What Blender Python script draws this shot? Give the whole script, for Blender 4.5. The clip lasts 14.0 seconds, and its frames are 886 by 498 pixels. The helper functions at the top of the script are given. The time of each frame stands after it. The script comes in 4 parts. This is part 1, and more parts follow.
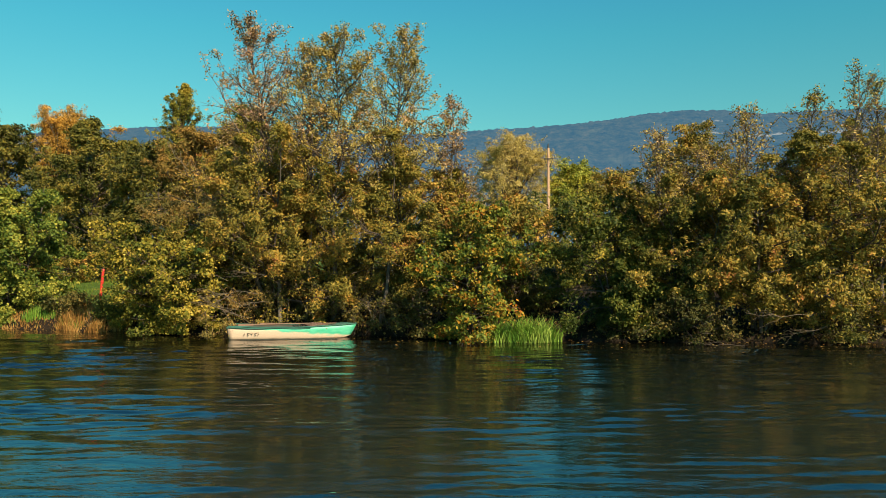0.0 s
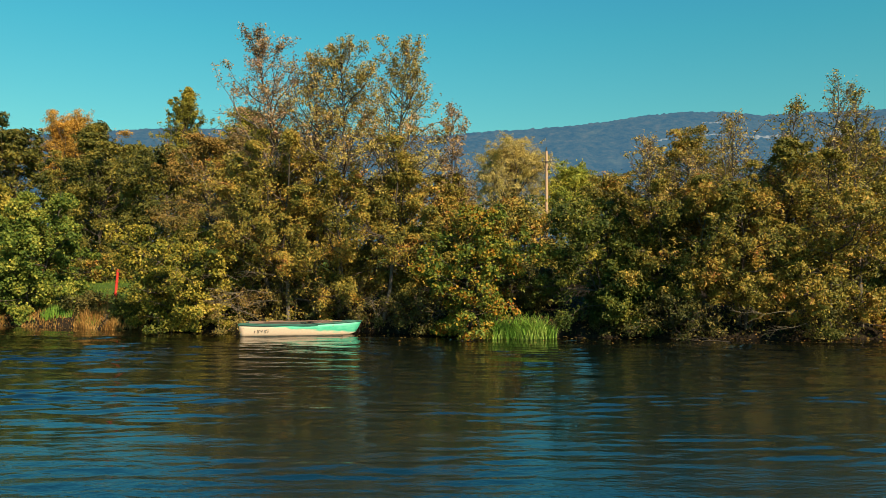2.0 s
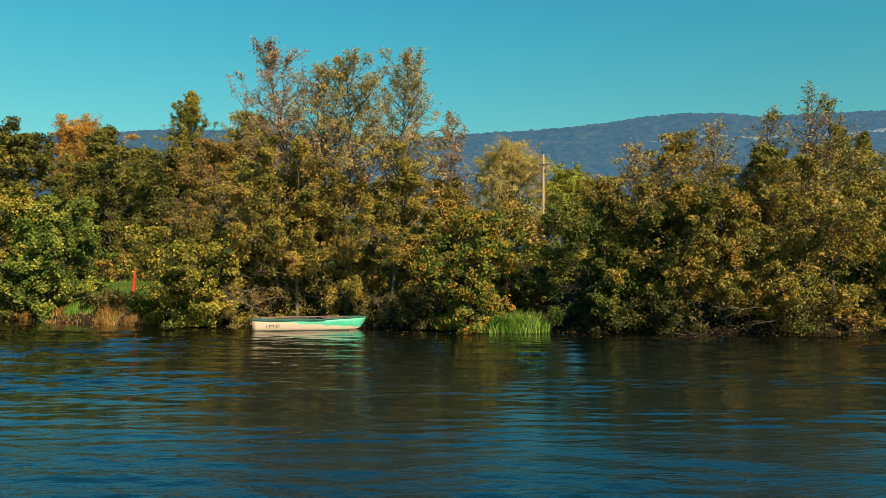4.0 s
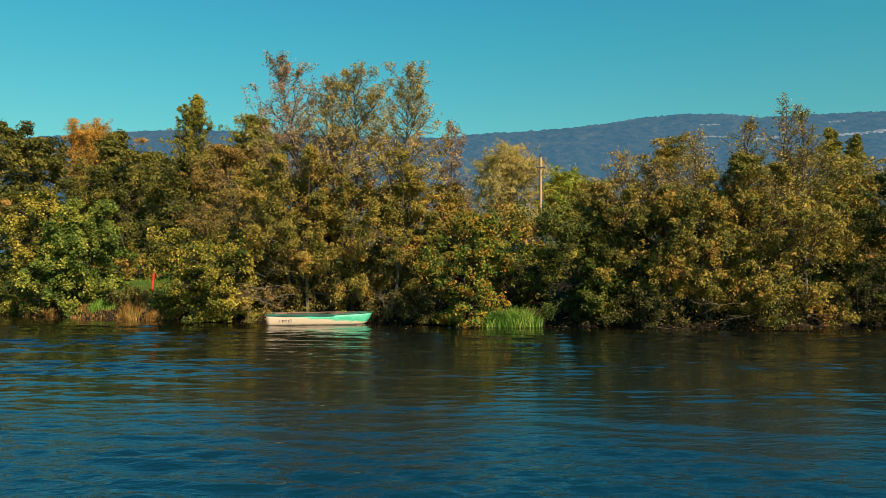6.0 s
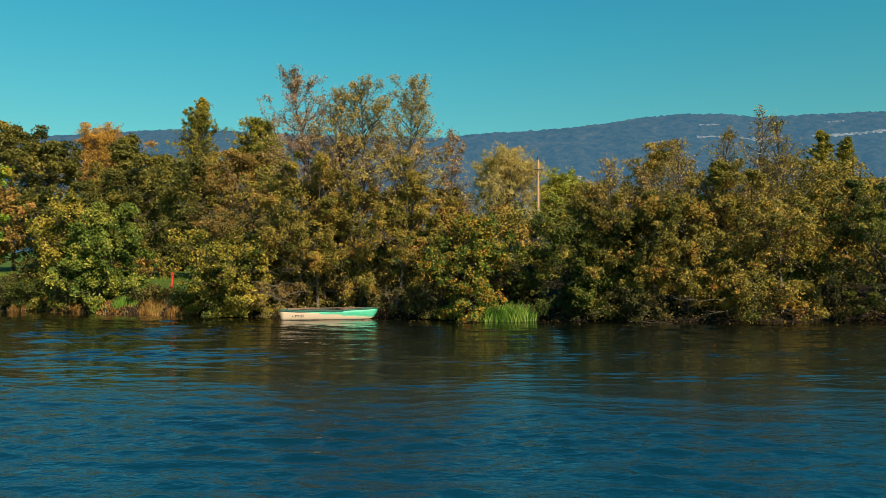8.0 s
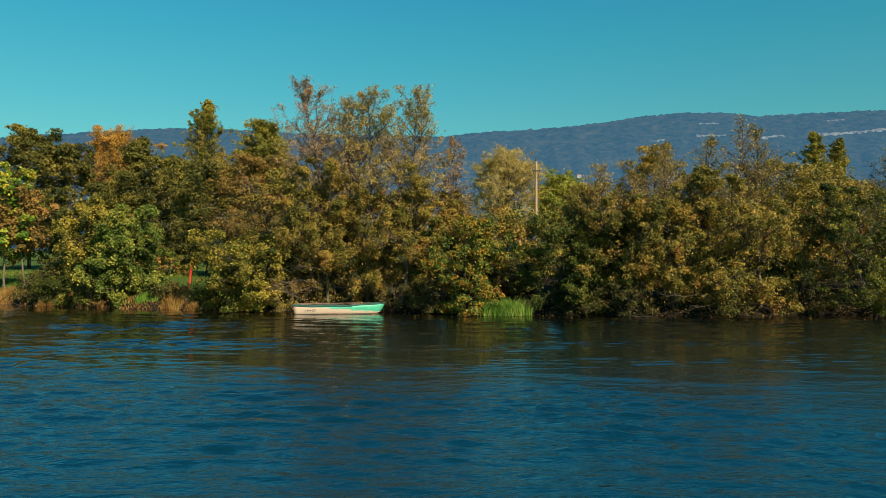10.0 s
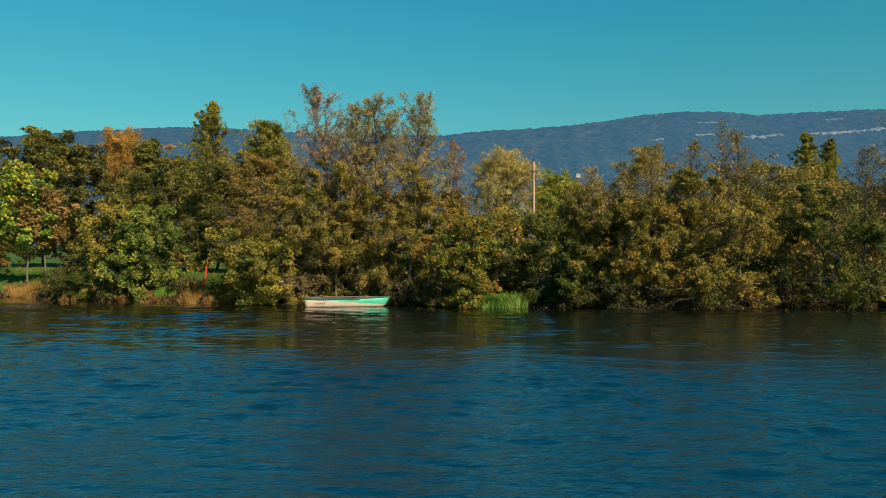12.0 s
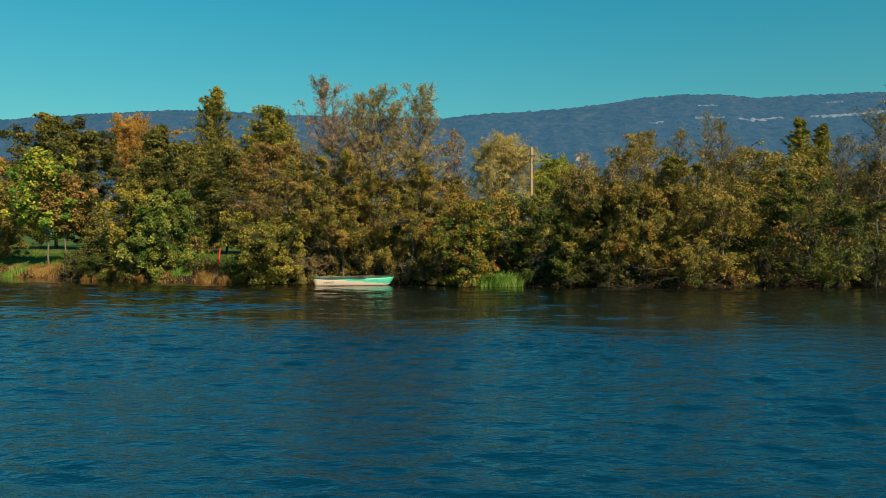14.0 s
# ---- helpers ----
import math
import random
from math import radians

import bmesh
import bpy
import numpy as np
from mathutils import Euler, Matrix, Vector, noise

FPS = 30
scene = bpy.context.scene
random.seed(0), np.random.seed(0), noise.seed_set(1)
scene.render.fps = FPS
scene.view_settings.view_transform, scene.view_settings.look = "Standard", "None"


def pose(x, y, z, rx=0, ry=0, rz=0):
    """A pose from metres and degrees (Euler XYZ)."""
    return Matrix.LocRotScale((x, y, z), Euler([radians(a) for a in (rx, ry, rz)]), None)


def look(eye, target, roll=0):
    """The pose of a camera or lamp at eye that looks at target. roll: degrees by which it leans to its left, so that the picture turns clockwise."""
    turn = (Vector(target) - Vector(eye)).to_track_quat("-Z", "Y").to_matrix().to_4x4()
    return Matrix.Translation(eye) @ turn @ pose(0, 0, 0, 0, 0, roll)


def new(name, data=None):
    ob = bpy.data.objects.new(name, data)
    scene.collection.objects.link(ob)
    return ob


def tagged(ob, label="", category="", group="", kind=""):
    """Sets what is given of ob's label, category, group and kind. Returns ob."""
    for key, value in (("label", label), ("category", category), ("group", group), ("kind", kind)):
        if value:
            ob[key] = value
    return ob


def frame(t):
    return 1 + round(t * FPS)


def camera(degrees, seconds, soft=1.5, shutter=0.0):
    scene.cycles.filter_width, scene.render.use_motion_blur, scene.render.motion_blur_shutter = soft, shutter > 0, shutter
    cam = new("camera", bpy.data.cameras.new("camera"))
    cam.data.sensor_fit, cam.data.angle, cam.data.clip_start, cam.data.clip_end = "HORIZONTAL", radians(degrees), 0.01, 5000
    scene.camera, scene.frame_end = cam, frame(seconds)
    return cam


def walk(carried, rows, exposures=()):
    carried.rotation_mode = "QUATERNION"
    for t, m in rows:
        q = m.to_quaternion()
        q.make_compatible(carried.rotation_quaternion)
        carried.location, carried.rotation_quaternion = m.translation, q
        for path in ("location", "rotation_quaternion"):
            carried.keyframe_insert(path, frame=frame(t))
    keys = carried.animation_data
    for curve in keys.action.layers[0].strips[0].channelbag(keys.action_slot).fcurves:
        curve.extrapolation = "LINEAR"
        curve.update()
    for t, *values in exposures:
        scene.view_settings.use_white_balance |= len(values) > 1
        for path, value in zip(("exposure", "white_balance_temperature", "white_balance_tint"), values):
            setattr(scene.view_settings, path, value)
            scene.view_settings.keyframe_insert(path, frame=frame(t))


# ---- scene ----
cam = camera(58.7, 14.0, soft=0.75)
METRES, EYE, TILT, LEAN, TURN = 17.0, 3.3, 0.0, 0.0, 0.0
ROWS = [
    (0.0, 0.0, 0.0, 0.0, 0.0, 0.0, -0.0),
    (0.5, 0.0, -0.0167, -0.0002, 0.02, 0.03, 0.01),
    (1.0, -0.0009, -0.0385, -0.0003, 0.01, 0.05, 0.02),
    (1.5, -0.0017, -0.0612, -0.0006, -0.01, 0.09, 0.02),
    (2.0, -0.0022, -0.0879, -0.0013, -0.02, 0.12, 0.03),
    (2.5, -0.0031, -0.1144, -0.0023, -0.05, 0.15, 0.03),
    (3.0, -0.0034, -0.1456, -0.0028, -0.07, 0.16, 0.04),
    (5.5, -0.007, -0.3128, -0.0063, -0.14, 0.27, 0.04),
    (6.0, -0.0074, -0.3517, -0.0058, -0.12, 0.25, 0.04),
    (6.5, -0.0094, -0.3892, -0.0056, -0.14, 0.24, 0.04),
    (7.0, -0.0107, -0.4304, -0.005, -0.15, 0.22, 0.03),
    (7.5, -0.0114, -0.4687, -0.005, -0.15, 0.23, 0.02),
    (8.0, -0.0124, -0.5108, -0.0049, -0.15, 0.23, 0.02),
    (10.5, -0.0217, -0.713, -0.0041, -0.17, 0.11, 0.01),
    (11.0, -0.0236, -0.7553, -0.0062, -0.18, 0.09, 0.01),
    (11.5, -0.0251, -0.7942, -0.0089, -0.2, 0.07, 0.01),
    (12.0, -0.0269, -0.836, -0.0109, -0.22, 0.06, 0.02),
    (12.5, -0.0285, -0.875, -0.0111, -0.22, 0.05, 0.03),
    (13.0, -0.0298, -0.9176, -0.011, -0.23, 0.05, 0.04),
    (13.5, -0.0317, -0.9569, -0.0127, -0.26, -0.16, 0.03),
    (14.0, -0.0332, -0.999, -0.014, -0.27, -1.16, 0.04),
]
walk(cam, [(t, pose(0, 0, EYE, TILT, LEAN, TURN) @ pose(METRES * x, METRES * y, METRES * z, 90 + pitch, roll, yaw)) for t, x, y, z, yaw, pitch, roll in ROWS],
     exposures=[(0.0, 0.80, 6500, 10), (3.0, 0.72, 6400, 10), (8.0, 0.56, 6200, 9), (14.0, 0.38, 5950, 8)])

# ---------------------------------------------------------------- world, sun
SUN_AZ, SUN_EL = radians(143.0), radians(37.0)      # clockwise from ahead (+y)
sun_dir = Vector((math.sin(SUN_AZ) * math.cos(SUN_EL), math.cos(SUN_AZ) * math.cos(SUN_EL), math.sin(SUN_EL)))
world = bpy.data.worlds.new("sky")
scene.world = world
world.use_nodes = True
wn, wl = world.node_tree.nodes, world.node_tree.links
sky = wn.new("ShaderNodeTexSky")
sky.sky_type, sky.sun_disc = "NISHITA", False
sky.sun_elevation, sky.sun_rotation = SUN_EL, SUN_AZ
sky.air_density, sky.dust_density, sky.ozone_density = 1.0, 0.6, 1.4
tint = wn.new("ShaderNodeMix")
tint.data_type, tint.blend_type = "RGBA", "MULTIPLY"
tint.inputs[0].default_value = 1.0
up = wn.new("ShaderNodeTexCoord")
split = wn.new("ShaderNodeSeparateXYZ")
wl.new(up.outputs["Generated"], split.inputs[0])
hue = wn.new("ShaderNodeValToRGB")              # clear autumn air: teal low down, deeper blue higher up
hue.color_ramp.elements[0].position, hue.color_ramp.elements[0].color = 0.26, (0.192, 0.735, 0.612, 1)
hue.color_ramp.elements[1].position, hue.color_ramp.elements[1].color = 0.60, (0.118, 0.76, 0.975, 1)
high = hue.color_ramp.elements.new(0.92)
high.color = (0.06, 0.40, 0.56, 1)
low = hue.color_ramp.elements.new(0.09)
low.color = (0.30, 0.61, 0.465, 1)
wl.new(split.outputs[2], hue.inputs[0])
wl.new(hue.outputs[0], tint.inputs[7])
wl.new(sky.outputs[0], tint.inputs[6])
wl.new(tint.outputs[2], wn["Background"].inputs[0])
wn["Background"].inputs[1].default_value = 0.1045

sun_data = bpy.data.lights.new("sun", "SUN")
sun_data.energy, sun_data.angle, sun_data.color = 4.95, radians(0.5), (1.0, 0.83, 0.58)
sun = new("sun", sun_data)
sun.matrix_world = look(sun_dir * 60, (0, 0, 0))


# ---------------------------------------------------------------- materials
class Nodes:
    """A small builder of node materials."""

    def __init__(self, name):
        self.mat = bpy.data.materials.new(name)
        self.mat.use_nodes = True
        self.tree = self.mat.node_tree
        self.tree.nodes.clear()
        self.out = self.node("ShaderNodeOutputMaterial")

    def node(self, kind, **inputs):
        n = self.tree.nodes.new(kind)
        for key, value in inputs.items():
            self.put(n, key.replace("_", " "), value)
        return n

    def put(self, n, key, value):
        socket = n.inputs[int(key)] if key.isdigit() else n.inputs[key]
        if isinstance(value, bpy.types.NodeSocket):
            self.tree.links.new(value, socket)
        else:
            socket.default_value = value

    def coords(self, kind="Object", scale=(1, 1, 1)):
        c = self.node("ShaderNodeTexCoord")
        m = self.node("ShaderNodeMapping", Vector=c.outputs[kind], Scale=scale)
        return m.outputs[0]

    def noise(self, vector, scale, detail=4.0, rough=0.55):
        return self.node("ShaderNodeTexNoise", Vector=vector, Scale=scale, Detail=detail, Roughness=rough).outputs[0]

    def ramp(self, fac, stops):
        r = self.node("ShaderNodeValToRGB", Fac=fac)
        e = r.color_ramp.elements
        while len(e) < len(stops):
            e.new(0.5)
        for s, (p, c) in zip(e, stops):
            s.position, s.color = p, (*c, 1) if len(c) == 3 else c
        return r.outputs[0]

    def mix(self, fac, a, b, blend="MIX"):
        m = self.node("ShaderNodeMix")
        m.data_type, m.blend_type = "RGBA", blend
        for i, v in ((0, fac), (6, a), (7, b)):
            if isinstance(v, tuple) and len(v) == 3:
                v = (*v, 1)
            self.put(m, str(i), v)
        return m.outputs[2]

    def math(self, op, a, b=0.0):
        m = self.node("ShaderNodeMath")
        m.operation = op
        self.put(m, "0", a), self.put(m, "1", b)
        return m.outputs[0]

    def bump(self, height, strength, distance):
        return self.node("ShaderNodeBump", Height=height, Strength=strength, Distance=distance).outputs[0]

    def finish(self, shader):
        self.tree.links.new(shader, self.out.inputs[0])
        return self.mat

    def principled(self, **inputs):
        return self.finish(self.node("ShaderNodeBsdfPrincipled", **inputs).outputs[0])


def leaf_material(name, stops, clump=0.7, through_light=0.13, gloss=0.55):
    """Leaves: each leaf takes its own tone, and whole sprays drift in tone together."""
    n = Nodes(name)
    own = n.node("ShaderNodeNewGeometry").outputs["Random Per Island"]
    drift = n.noise(n.coords(), clump, 3.0)
    spread = n.math("MULTIPLY", n.math("SUBTRACT", drift, 0.5), 1.9)
    fac = n.math("ADD", n.math("MULTIPLY", own, 0.5), n.math("ADD", spread, 0.25))
    colour = n.ramp(fac, stops)
    body = n.node("ShaderNodeBsdfPrincipled", Base_Color=colour, Roughness=gloss)
    body.inputs["Specular IOR Level"].default_value = 0.14
    glow = n.node("ShaderNodeBsdfTranslucent", Color=n.mix(1.0, colour, (1.25, 1.15, 0.5), "MULTIPLY"))
    m = n.node("ShaderNodeMixShader")
    n.put(m, "0", through_light), n.put(m, "1", body.outputs[0]), n.put(m, "2", glow.outputs[0])
    return n.finish(m.outputs[0])


def bark_material(name, dark, light, scale=6.0):
    n = Nodes(name)
    v = n.coords(scale=(1, 1, 0.25))
    grain = n.noise(v, scale * 6, 5.0, 0.65)
    patch = n.noise(v, scale * 0.5, 3.0)
    c = n.mix(patch, n.ramp(grain, [(0.3, dark), (0.7, light)]), light)
    return n.principled(Base_Color=c, Roughness=0.9, Specular_IOR_Level=0.12, Normal=n.bump(grain, 0.6, 0.02))


def wood_material(name, dark, light):
    n = Nodes(name)
    grain = n.noise(n.coords(scale=(1, 14, 14)), 3.0, 5.0)
    return n.principled(Base_Color=n.ramp(grain, [(0.3, dark), (0.75, light)]), Roughness=0.75, Normal=n.bump(grain, 0.3, 0.01))


def water_material():
    n = Nodes("lake_water")
    # fine chop on top of the modelled waves
    ripple = n.noise(n.coords(scale=(0.28, 1.0, 1.0)), 6.0, 3.0, 0.5)
    chop = n.noise(n.coords(scale=(0.42, 1.0, 1.0)), 8.0, 3.0, 0.55)
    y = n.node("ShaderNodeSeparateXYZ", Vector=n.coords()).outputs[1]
    lee = n.node("ShaderNodeMapRange", Value=y)
    for key, value in (("From Min", 12.0), ("From Max", 5.0), ("To Min", 0.0), ("To Max", 1.0)):
        lee.inputs[key].default_value = value
    calm = n.math("SUBTRACT", 1.0, lee.outputs[0])
    height = n.math("ADD", n.math("MULTIPLY", n.math("MULTIPLY", ripple, 0.008), calm), n.math("MULTIPLY", n.math("MULTIPLY", chop, 0.034), n.math("ADD", lee.outputs[0], 0.12)))
    # ripples too small to tell apart roughen the open water
    rough = n.math("ADD", n.math("MULTIPLY", lee.outputs[0], 0.03), 0.03)
    # body colour carries the bank's dark reflection, then teal water with added sky blue
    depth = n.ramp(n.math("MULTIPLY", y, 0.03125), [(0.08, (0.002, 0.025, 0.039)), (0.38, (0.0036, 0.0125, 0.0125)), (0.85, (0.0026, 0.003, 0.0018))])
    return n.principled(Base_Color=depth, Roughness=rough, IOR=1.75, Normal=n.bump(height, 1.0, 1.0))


def ground_material():
    n = Nodes("meadow_soil")
    v = n.coords()
    fine, broad = n.noise(v, 7.0, 6.0, 0.65), n.noise(v, 0.25, 4.0)
    grass = n.ramp(fine, [(0.25, (0.035, 0.06, 0.012)), (0.55, (0.075, 0.12, 0.022)), (0.8, (0.14, 0.14, 0.035))])
    soil = n.ramp(fine, [(0.3, (0.010, 0.008, 0.006)), (0.7, (0.036, 0.025, 0.016))])
    place = n.node("ShaderNodeSeparateXYZ", Vector=n.coords())
    z = n.math("SUBTRACT", place.outputs[2], n.ramp(n.math("MULTIPLY", n.math("ADD", place.outputs[0], 14.0), 0.25), [(0.0, (0, 0, 0)), (1.0, (0.8, 0.8, 0.8))]))
    bank = n.math("ADD", z, n.math("MULTIPLY", n.math("SUBTRACT", broad, 0.5), 0.8))
    c = n.mix(n.ramp(bank, [(0.55, (0, 0, 0)), (0.85, (1, 1, 1))]), soil, grass)
    return n.principled(Base_Color=c, Roughness=0.95, Specular_IOR_Level=0.06, Normal=n.bump(fine, 0.8, 0.08))


def mountain_material(rock):
    n = Nodes("far_cliffs" if rock else "far_wooded_mountain")
    v = n.coords()
    woods = n.noise(v, 0.034, 8.0, 0.75)
    patch = n.noise(v, 0.0028, 4.0)
    forest = n.ramp(woods, [(0.38, (0.008, 0.015, 0.013)), (0.52, (0.036, 0.041, 0.022)), (0.66, (0.08, 0.062, 0.032))])
    meadow = n.ramp(patch, [(0.66, (0, 0, 0)), (0.72, (1, 1, 1))])
    c = n.mix(n.math("MULTIPLY", meadow, 0.35), forest, (0.14, 0.13, 0.06))
    if rock:
        c = n.ramp(n.noise(v, 0.06, 5.0, 0.7), [(0.35, (0.10, 0.09, 0.07)), (0.5, (0.20, 0.18, 0.15)), (0.7, (0.36, 0.33, 0.29))])
    body = n.node("ShaderNodeBsdfDiffuse", Color=c)
    # distance haze painted in: a faint blue glow mixed over the slope colour
    haze_glow = n.node("ShaderNodeEmission", Color=(0.05, 0.15, 0.25, 1), Strength=1.14)
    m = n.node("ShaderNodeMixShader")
    n.put(m, "0", 0.45), n.put(m, "1", body.outputs[0]), n.put(m, "2", haze_glow.outputs[0])
    return n.finish(m.outputs[0])


leaf_alder = leaf_material("alder_leaves", [(0.08, (0.066, 0.065, 0.013)), (0.38, (0.176, 0.145, 0.024)), (0.64, (0.308, 0.215, 0.036)), (0.84, (0.441, 0.250, 0.045)), (0.98, (0.397, 0.160, 0.050))])
leaf_olive = leaf_material("olive_alder_leaves", [(0.08, (0.040, 0.046, 0.010)), (0.38, (0.122, 0.112, 0.018)), (0.66, (0.254, 0.182, 0.03)), (0.86, (0.392, 0.245, 0.042)), (0.98, (0.350, 0.15, 0.045))])
leaf_crown = leaf_material("thin_gold_leaves", [(0.05, (0.15, 0.125, 0.035)), (0.4, (0.30, 0.225, 0.052)), (0.7, (0.43, 0.30, 0.075)), (0.95, (0.45, 0.25, 0.12))])
leaf_rosy = leaf_material("rosy_gold_leaves", [(0.05, (0.17, 0.11, 0.06)), (0.4, (0.31, 0.20, 0.095)), (0.7, (0.43, 0.27, 0.12)), (0.95, (0.43, 0.22, 0.16))])
leaf_sallow = leaf_material("sallow_leaves", [(0.1, (0.089, 0.081, 0.022)), (0.5, (0.223, 0.157, 0.040)), (0.9, (0.356, 0.207, 0.060))])
leaf_hazel = leaf_material("hazel_leaves", [(0.1, (0.044, 0.059, 0.010)), (0.42, (0.136, 0.128, 0.016)), (0.72, (0.348, 0.256, 0.032)), (0.97, (0.523, 0.371, 0.072))])
leaf_turning = leaf_material("turning_leaves", [(0.1, (0.040, 0.066, 0.011)), (0.45, (0.106, 0.136, 0.018)), (0.64, (0.273, 0.220, 0.026)), (0.82, (0.387, 0.189, 0.018)), (0.97, (0.370, 0.114, 0.018))], 1.9)
leaf_dark = leaf_material("dark_leaves", [(0.1, (0.032, 0.048, 0.010)), (0.5, (0.076, 0.09, 0.014)), (0.78, (0.189, 0.165, 0.024)), (0.97, (0.441, 0.32, 0.05))])
leaf_maple = leaf_material("maple_leaves", [(0.1, (0.036, 0.062, 0.011)), (0.42, (0.099, 0.134, 0.019)), (0.72, (0.235, 0.232, 0.034)), (0.97, (0.451, 0.371, 0.060))])
leaf_woods = leaf_material("woodland_leaves", [(0.1, (0.041, 0.045, 0.011)), (0.5, (0.113, 0.105, 0.019)), (0.9, (0.304, 0.213, 0.033))], 0.35)
leaf_russet = leaf_material("russet_leaves", [(0.1, (0.20, 0.12, 0.024)), (0.5, (0.42, 0.225, 0.036)), (0.9, (0.60, 0.31, 0.05))], 0.35)
leaf_poplar = leaf_material("poplar_leaves", [(0.1, (0.085, 0.085, 0.015)), (0.5, (0.22, 0.195, 0.028)), (0.9, (0.42, 0.31, 0.045))], 0.35)
leaf_willow = leaf_material("willow_leaves", [(0.1, (0.24, 0.19, 0.04)), (0.5, (0.44, 0.32, 0.08)), (0.9, (0.58, 0.43, 0.15))], 0.35)
leaf_brown = leaf_material("browning_leaves", [(0.1, (0.131, 0.096, 0.022)), (0.5, (0.248, 0.154, 0.035)), (0.9, (0.379, 0.192, 0.050))], 0.5)
leaf_lime = leaf_material("lime_leaves", [(0.1, (0.111, 0.137, 0.020)), (0.5, (0.260, 0.267, 0.034)), (0.9, (0.520, 0.429, 0.054))], 0.35)
leaf_bronze = leaf_material("bronze_alder_leaves", [(0.08, (0.053, 0.056, 0.012)), (0.38, (0.161, 0.141, 0.024)), (0.64, (0.303, 0.221, 0.036)), (0.84, (0.420, 0.249, 0.045)), (0.98, (0.371, 0.155, 0.047))])
leaf_vivid = leaf_material("vivid_maple_leaves", [(0.1, (0.053, 0.106, 0.013)), (0.45, (0.144, 0.225, 0.022)), (0.66, (0.375, 0.350, 0.033)), (0.9, (0.700, 0.425, 0.033)), (0.98, (0.575, 0.237, 0.033))])
# thicket tones darkened to carry the shade under the overhanging crowns
leaf_shade_thicket = leaf_material("shade_dark_thicket_leaves", [(0.1, (0.03, 0.036, 0.010)), (0.5, (0.08, 0.075, 0.018)), (0.9, (0.20, 0.14, 0.035))])
grass_green = leaf_material("reed_blades", [(0.1, (0.075, 0.16, 0.02)), (0.5, (0.16, 0.28, 0.03)), (0.9, (0.32, 0.38, 0.08))], 0.8)
grass_dry = leaf_material("dry_grass", [(0.1, (0.12, 0.06, 0.016)), (0.5, (0.31, 0.15, 0.036)), (0.9, (0.46, 0.28, 0.085))], 0.8)
grass_meadow = leaf_material("meadow_grass", [(0.1, (0.055, 0.09, 0.012)), (0.5, (0.105, 0.165, 0.018)), (0.9, (0.22, 0.20, 0.035))], 0.5)
bark = bark_material("grey_brown_bark", (0.022, 0.017, 0.013), (0.10, 0.078, 0.06))
bark_pale = bark_material("pale_bark", (0.09, 0.07, 0.05), (0.30, 0.25, 0.20))
bark_grey = bark_material("grey_dead_bark", (0.06, 0.043, 0.03), (0.19, 0.145, 0.10))
bark_alder = bark_material("grey_alder_bark", (0.045, 0.035, 0.027), (0.19, 0.155, 0.125))
twig_bark = bark_material("twig_bark", (0.035, 0.026, 0.019), (0.13, 0.095, 0.07))
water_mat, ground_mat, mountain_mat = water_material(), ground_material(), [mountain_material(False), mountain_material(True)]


# ---------------------------------------------------------------- mesh helpers
def raw_mesh(name, verts, faces, mats, index=None, smooth=False):
    """A mesh out of arrays: verts (n, 3), faces (m, 3 or 4)."""
    verts, faces = np.asarray(verts, np.float32), np.asarray(faces, np.int32)
    me = bpy.data.meshes.new(name)
    k = faces.shape[1]
    me.vertices.add(len(verts))
    me.vertices.foreach_set("co", verts.ravel())
    me.loops.add(faces.size)
    me.loops.foreach_set("vertex_index", faces.ravel())
    me.polygons.add(len(faces))
    me.polygons.foreach_set("loop_start", np.arange(0, faces.size, k, dtype=np.int32))
    if index is not None:
        me.polygons.foreach_set("material_index", np.asarray(index, np.int32))
    me.polygons.foreach_set("use_smooth", np.full(len(faces), smooth))
    for m in mats if isinstance(mats, (list, tuple)) else [mats]:
        me.materials.append(m)
    me.update(calc_edges=True)
    return me


def child(name, me, parent, label=""):
    ob = new(name, me)
    ob.parent = parent
    return tagged(ob, label) if label else ob


def part(name, bm, material, parent, label="", smooth=False):
    me = bpy.data.meshes.new(name)
    bmesh.ops.recalc_face_normals(bm, faces=bm.faces)
    for f in bm.faces:
        f.smooth = smooth
    bm.to_mesh(me)
    bm.free()
    me.materials.append(material)
    return child(name, me, parent, label)


def base(name, x, y, z, label, category, group="", turn=0.0):
    ob = new(name)
    ob.matrix_basis = pose(x, y, z, 0, 0, turn)
    return tagged(ob, label, category, group)


def unit(v):
    return v / np.maximum(np.linalg.norm(v, axis=-1, keepdims=True), 1e-9)


def tubes(P, r0, r1, sides):
    """Tapered tubes along the polylines P (n, k, 3), radii r0 to r1 (n,)."""
    n, k, _ = P.shape
    T = unit(np.gradient(P, axis=1))
    ref = np.where(np.abs(T[..., 2:3]) > 0.9, np.array([1.0, 0, 0]), np.array([0, 0, 1.0]))
    U = unit(np.cross(T, ref))
    V = np.cross(T, U)
    a = np.linspace(0, 2 * math.pi, sides, endpoint=False)
    r = r0[:, None] + (r1 - r0)[:, None] * np.linspace(0, 1, k)[None]
    ring = U[:, :, None] * np.cos(a)[None, None, :, None] + V[:, :, None] * np.sin(a)[None, None, :, None]
    verts = (P[:, :, None] + ring * r[:, :, None, None]).reshape(-1, 3)
    i = np.arange(n * k * sides).reshape(n, k, sides)
    f = np.stack([i[:, :-1], np.roll(i, -1, 2)[:, :-1], np.roll(i, -1, 2)[:, 1:], i[:, 1:]], -1).reshape(-1, 4)
    return verts, f


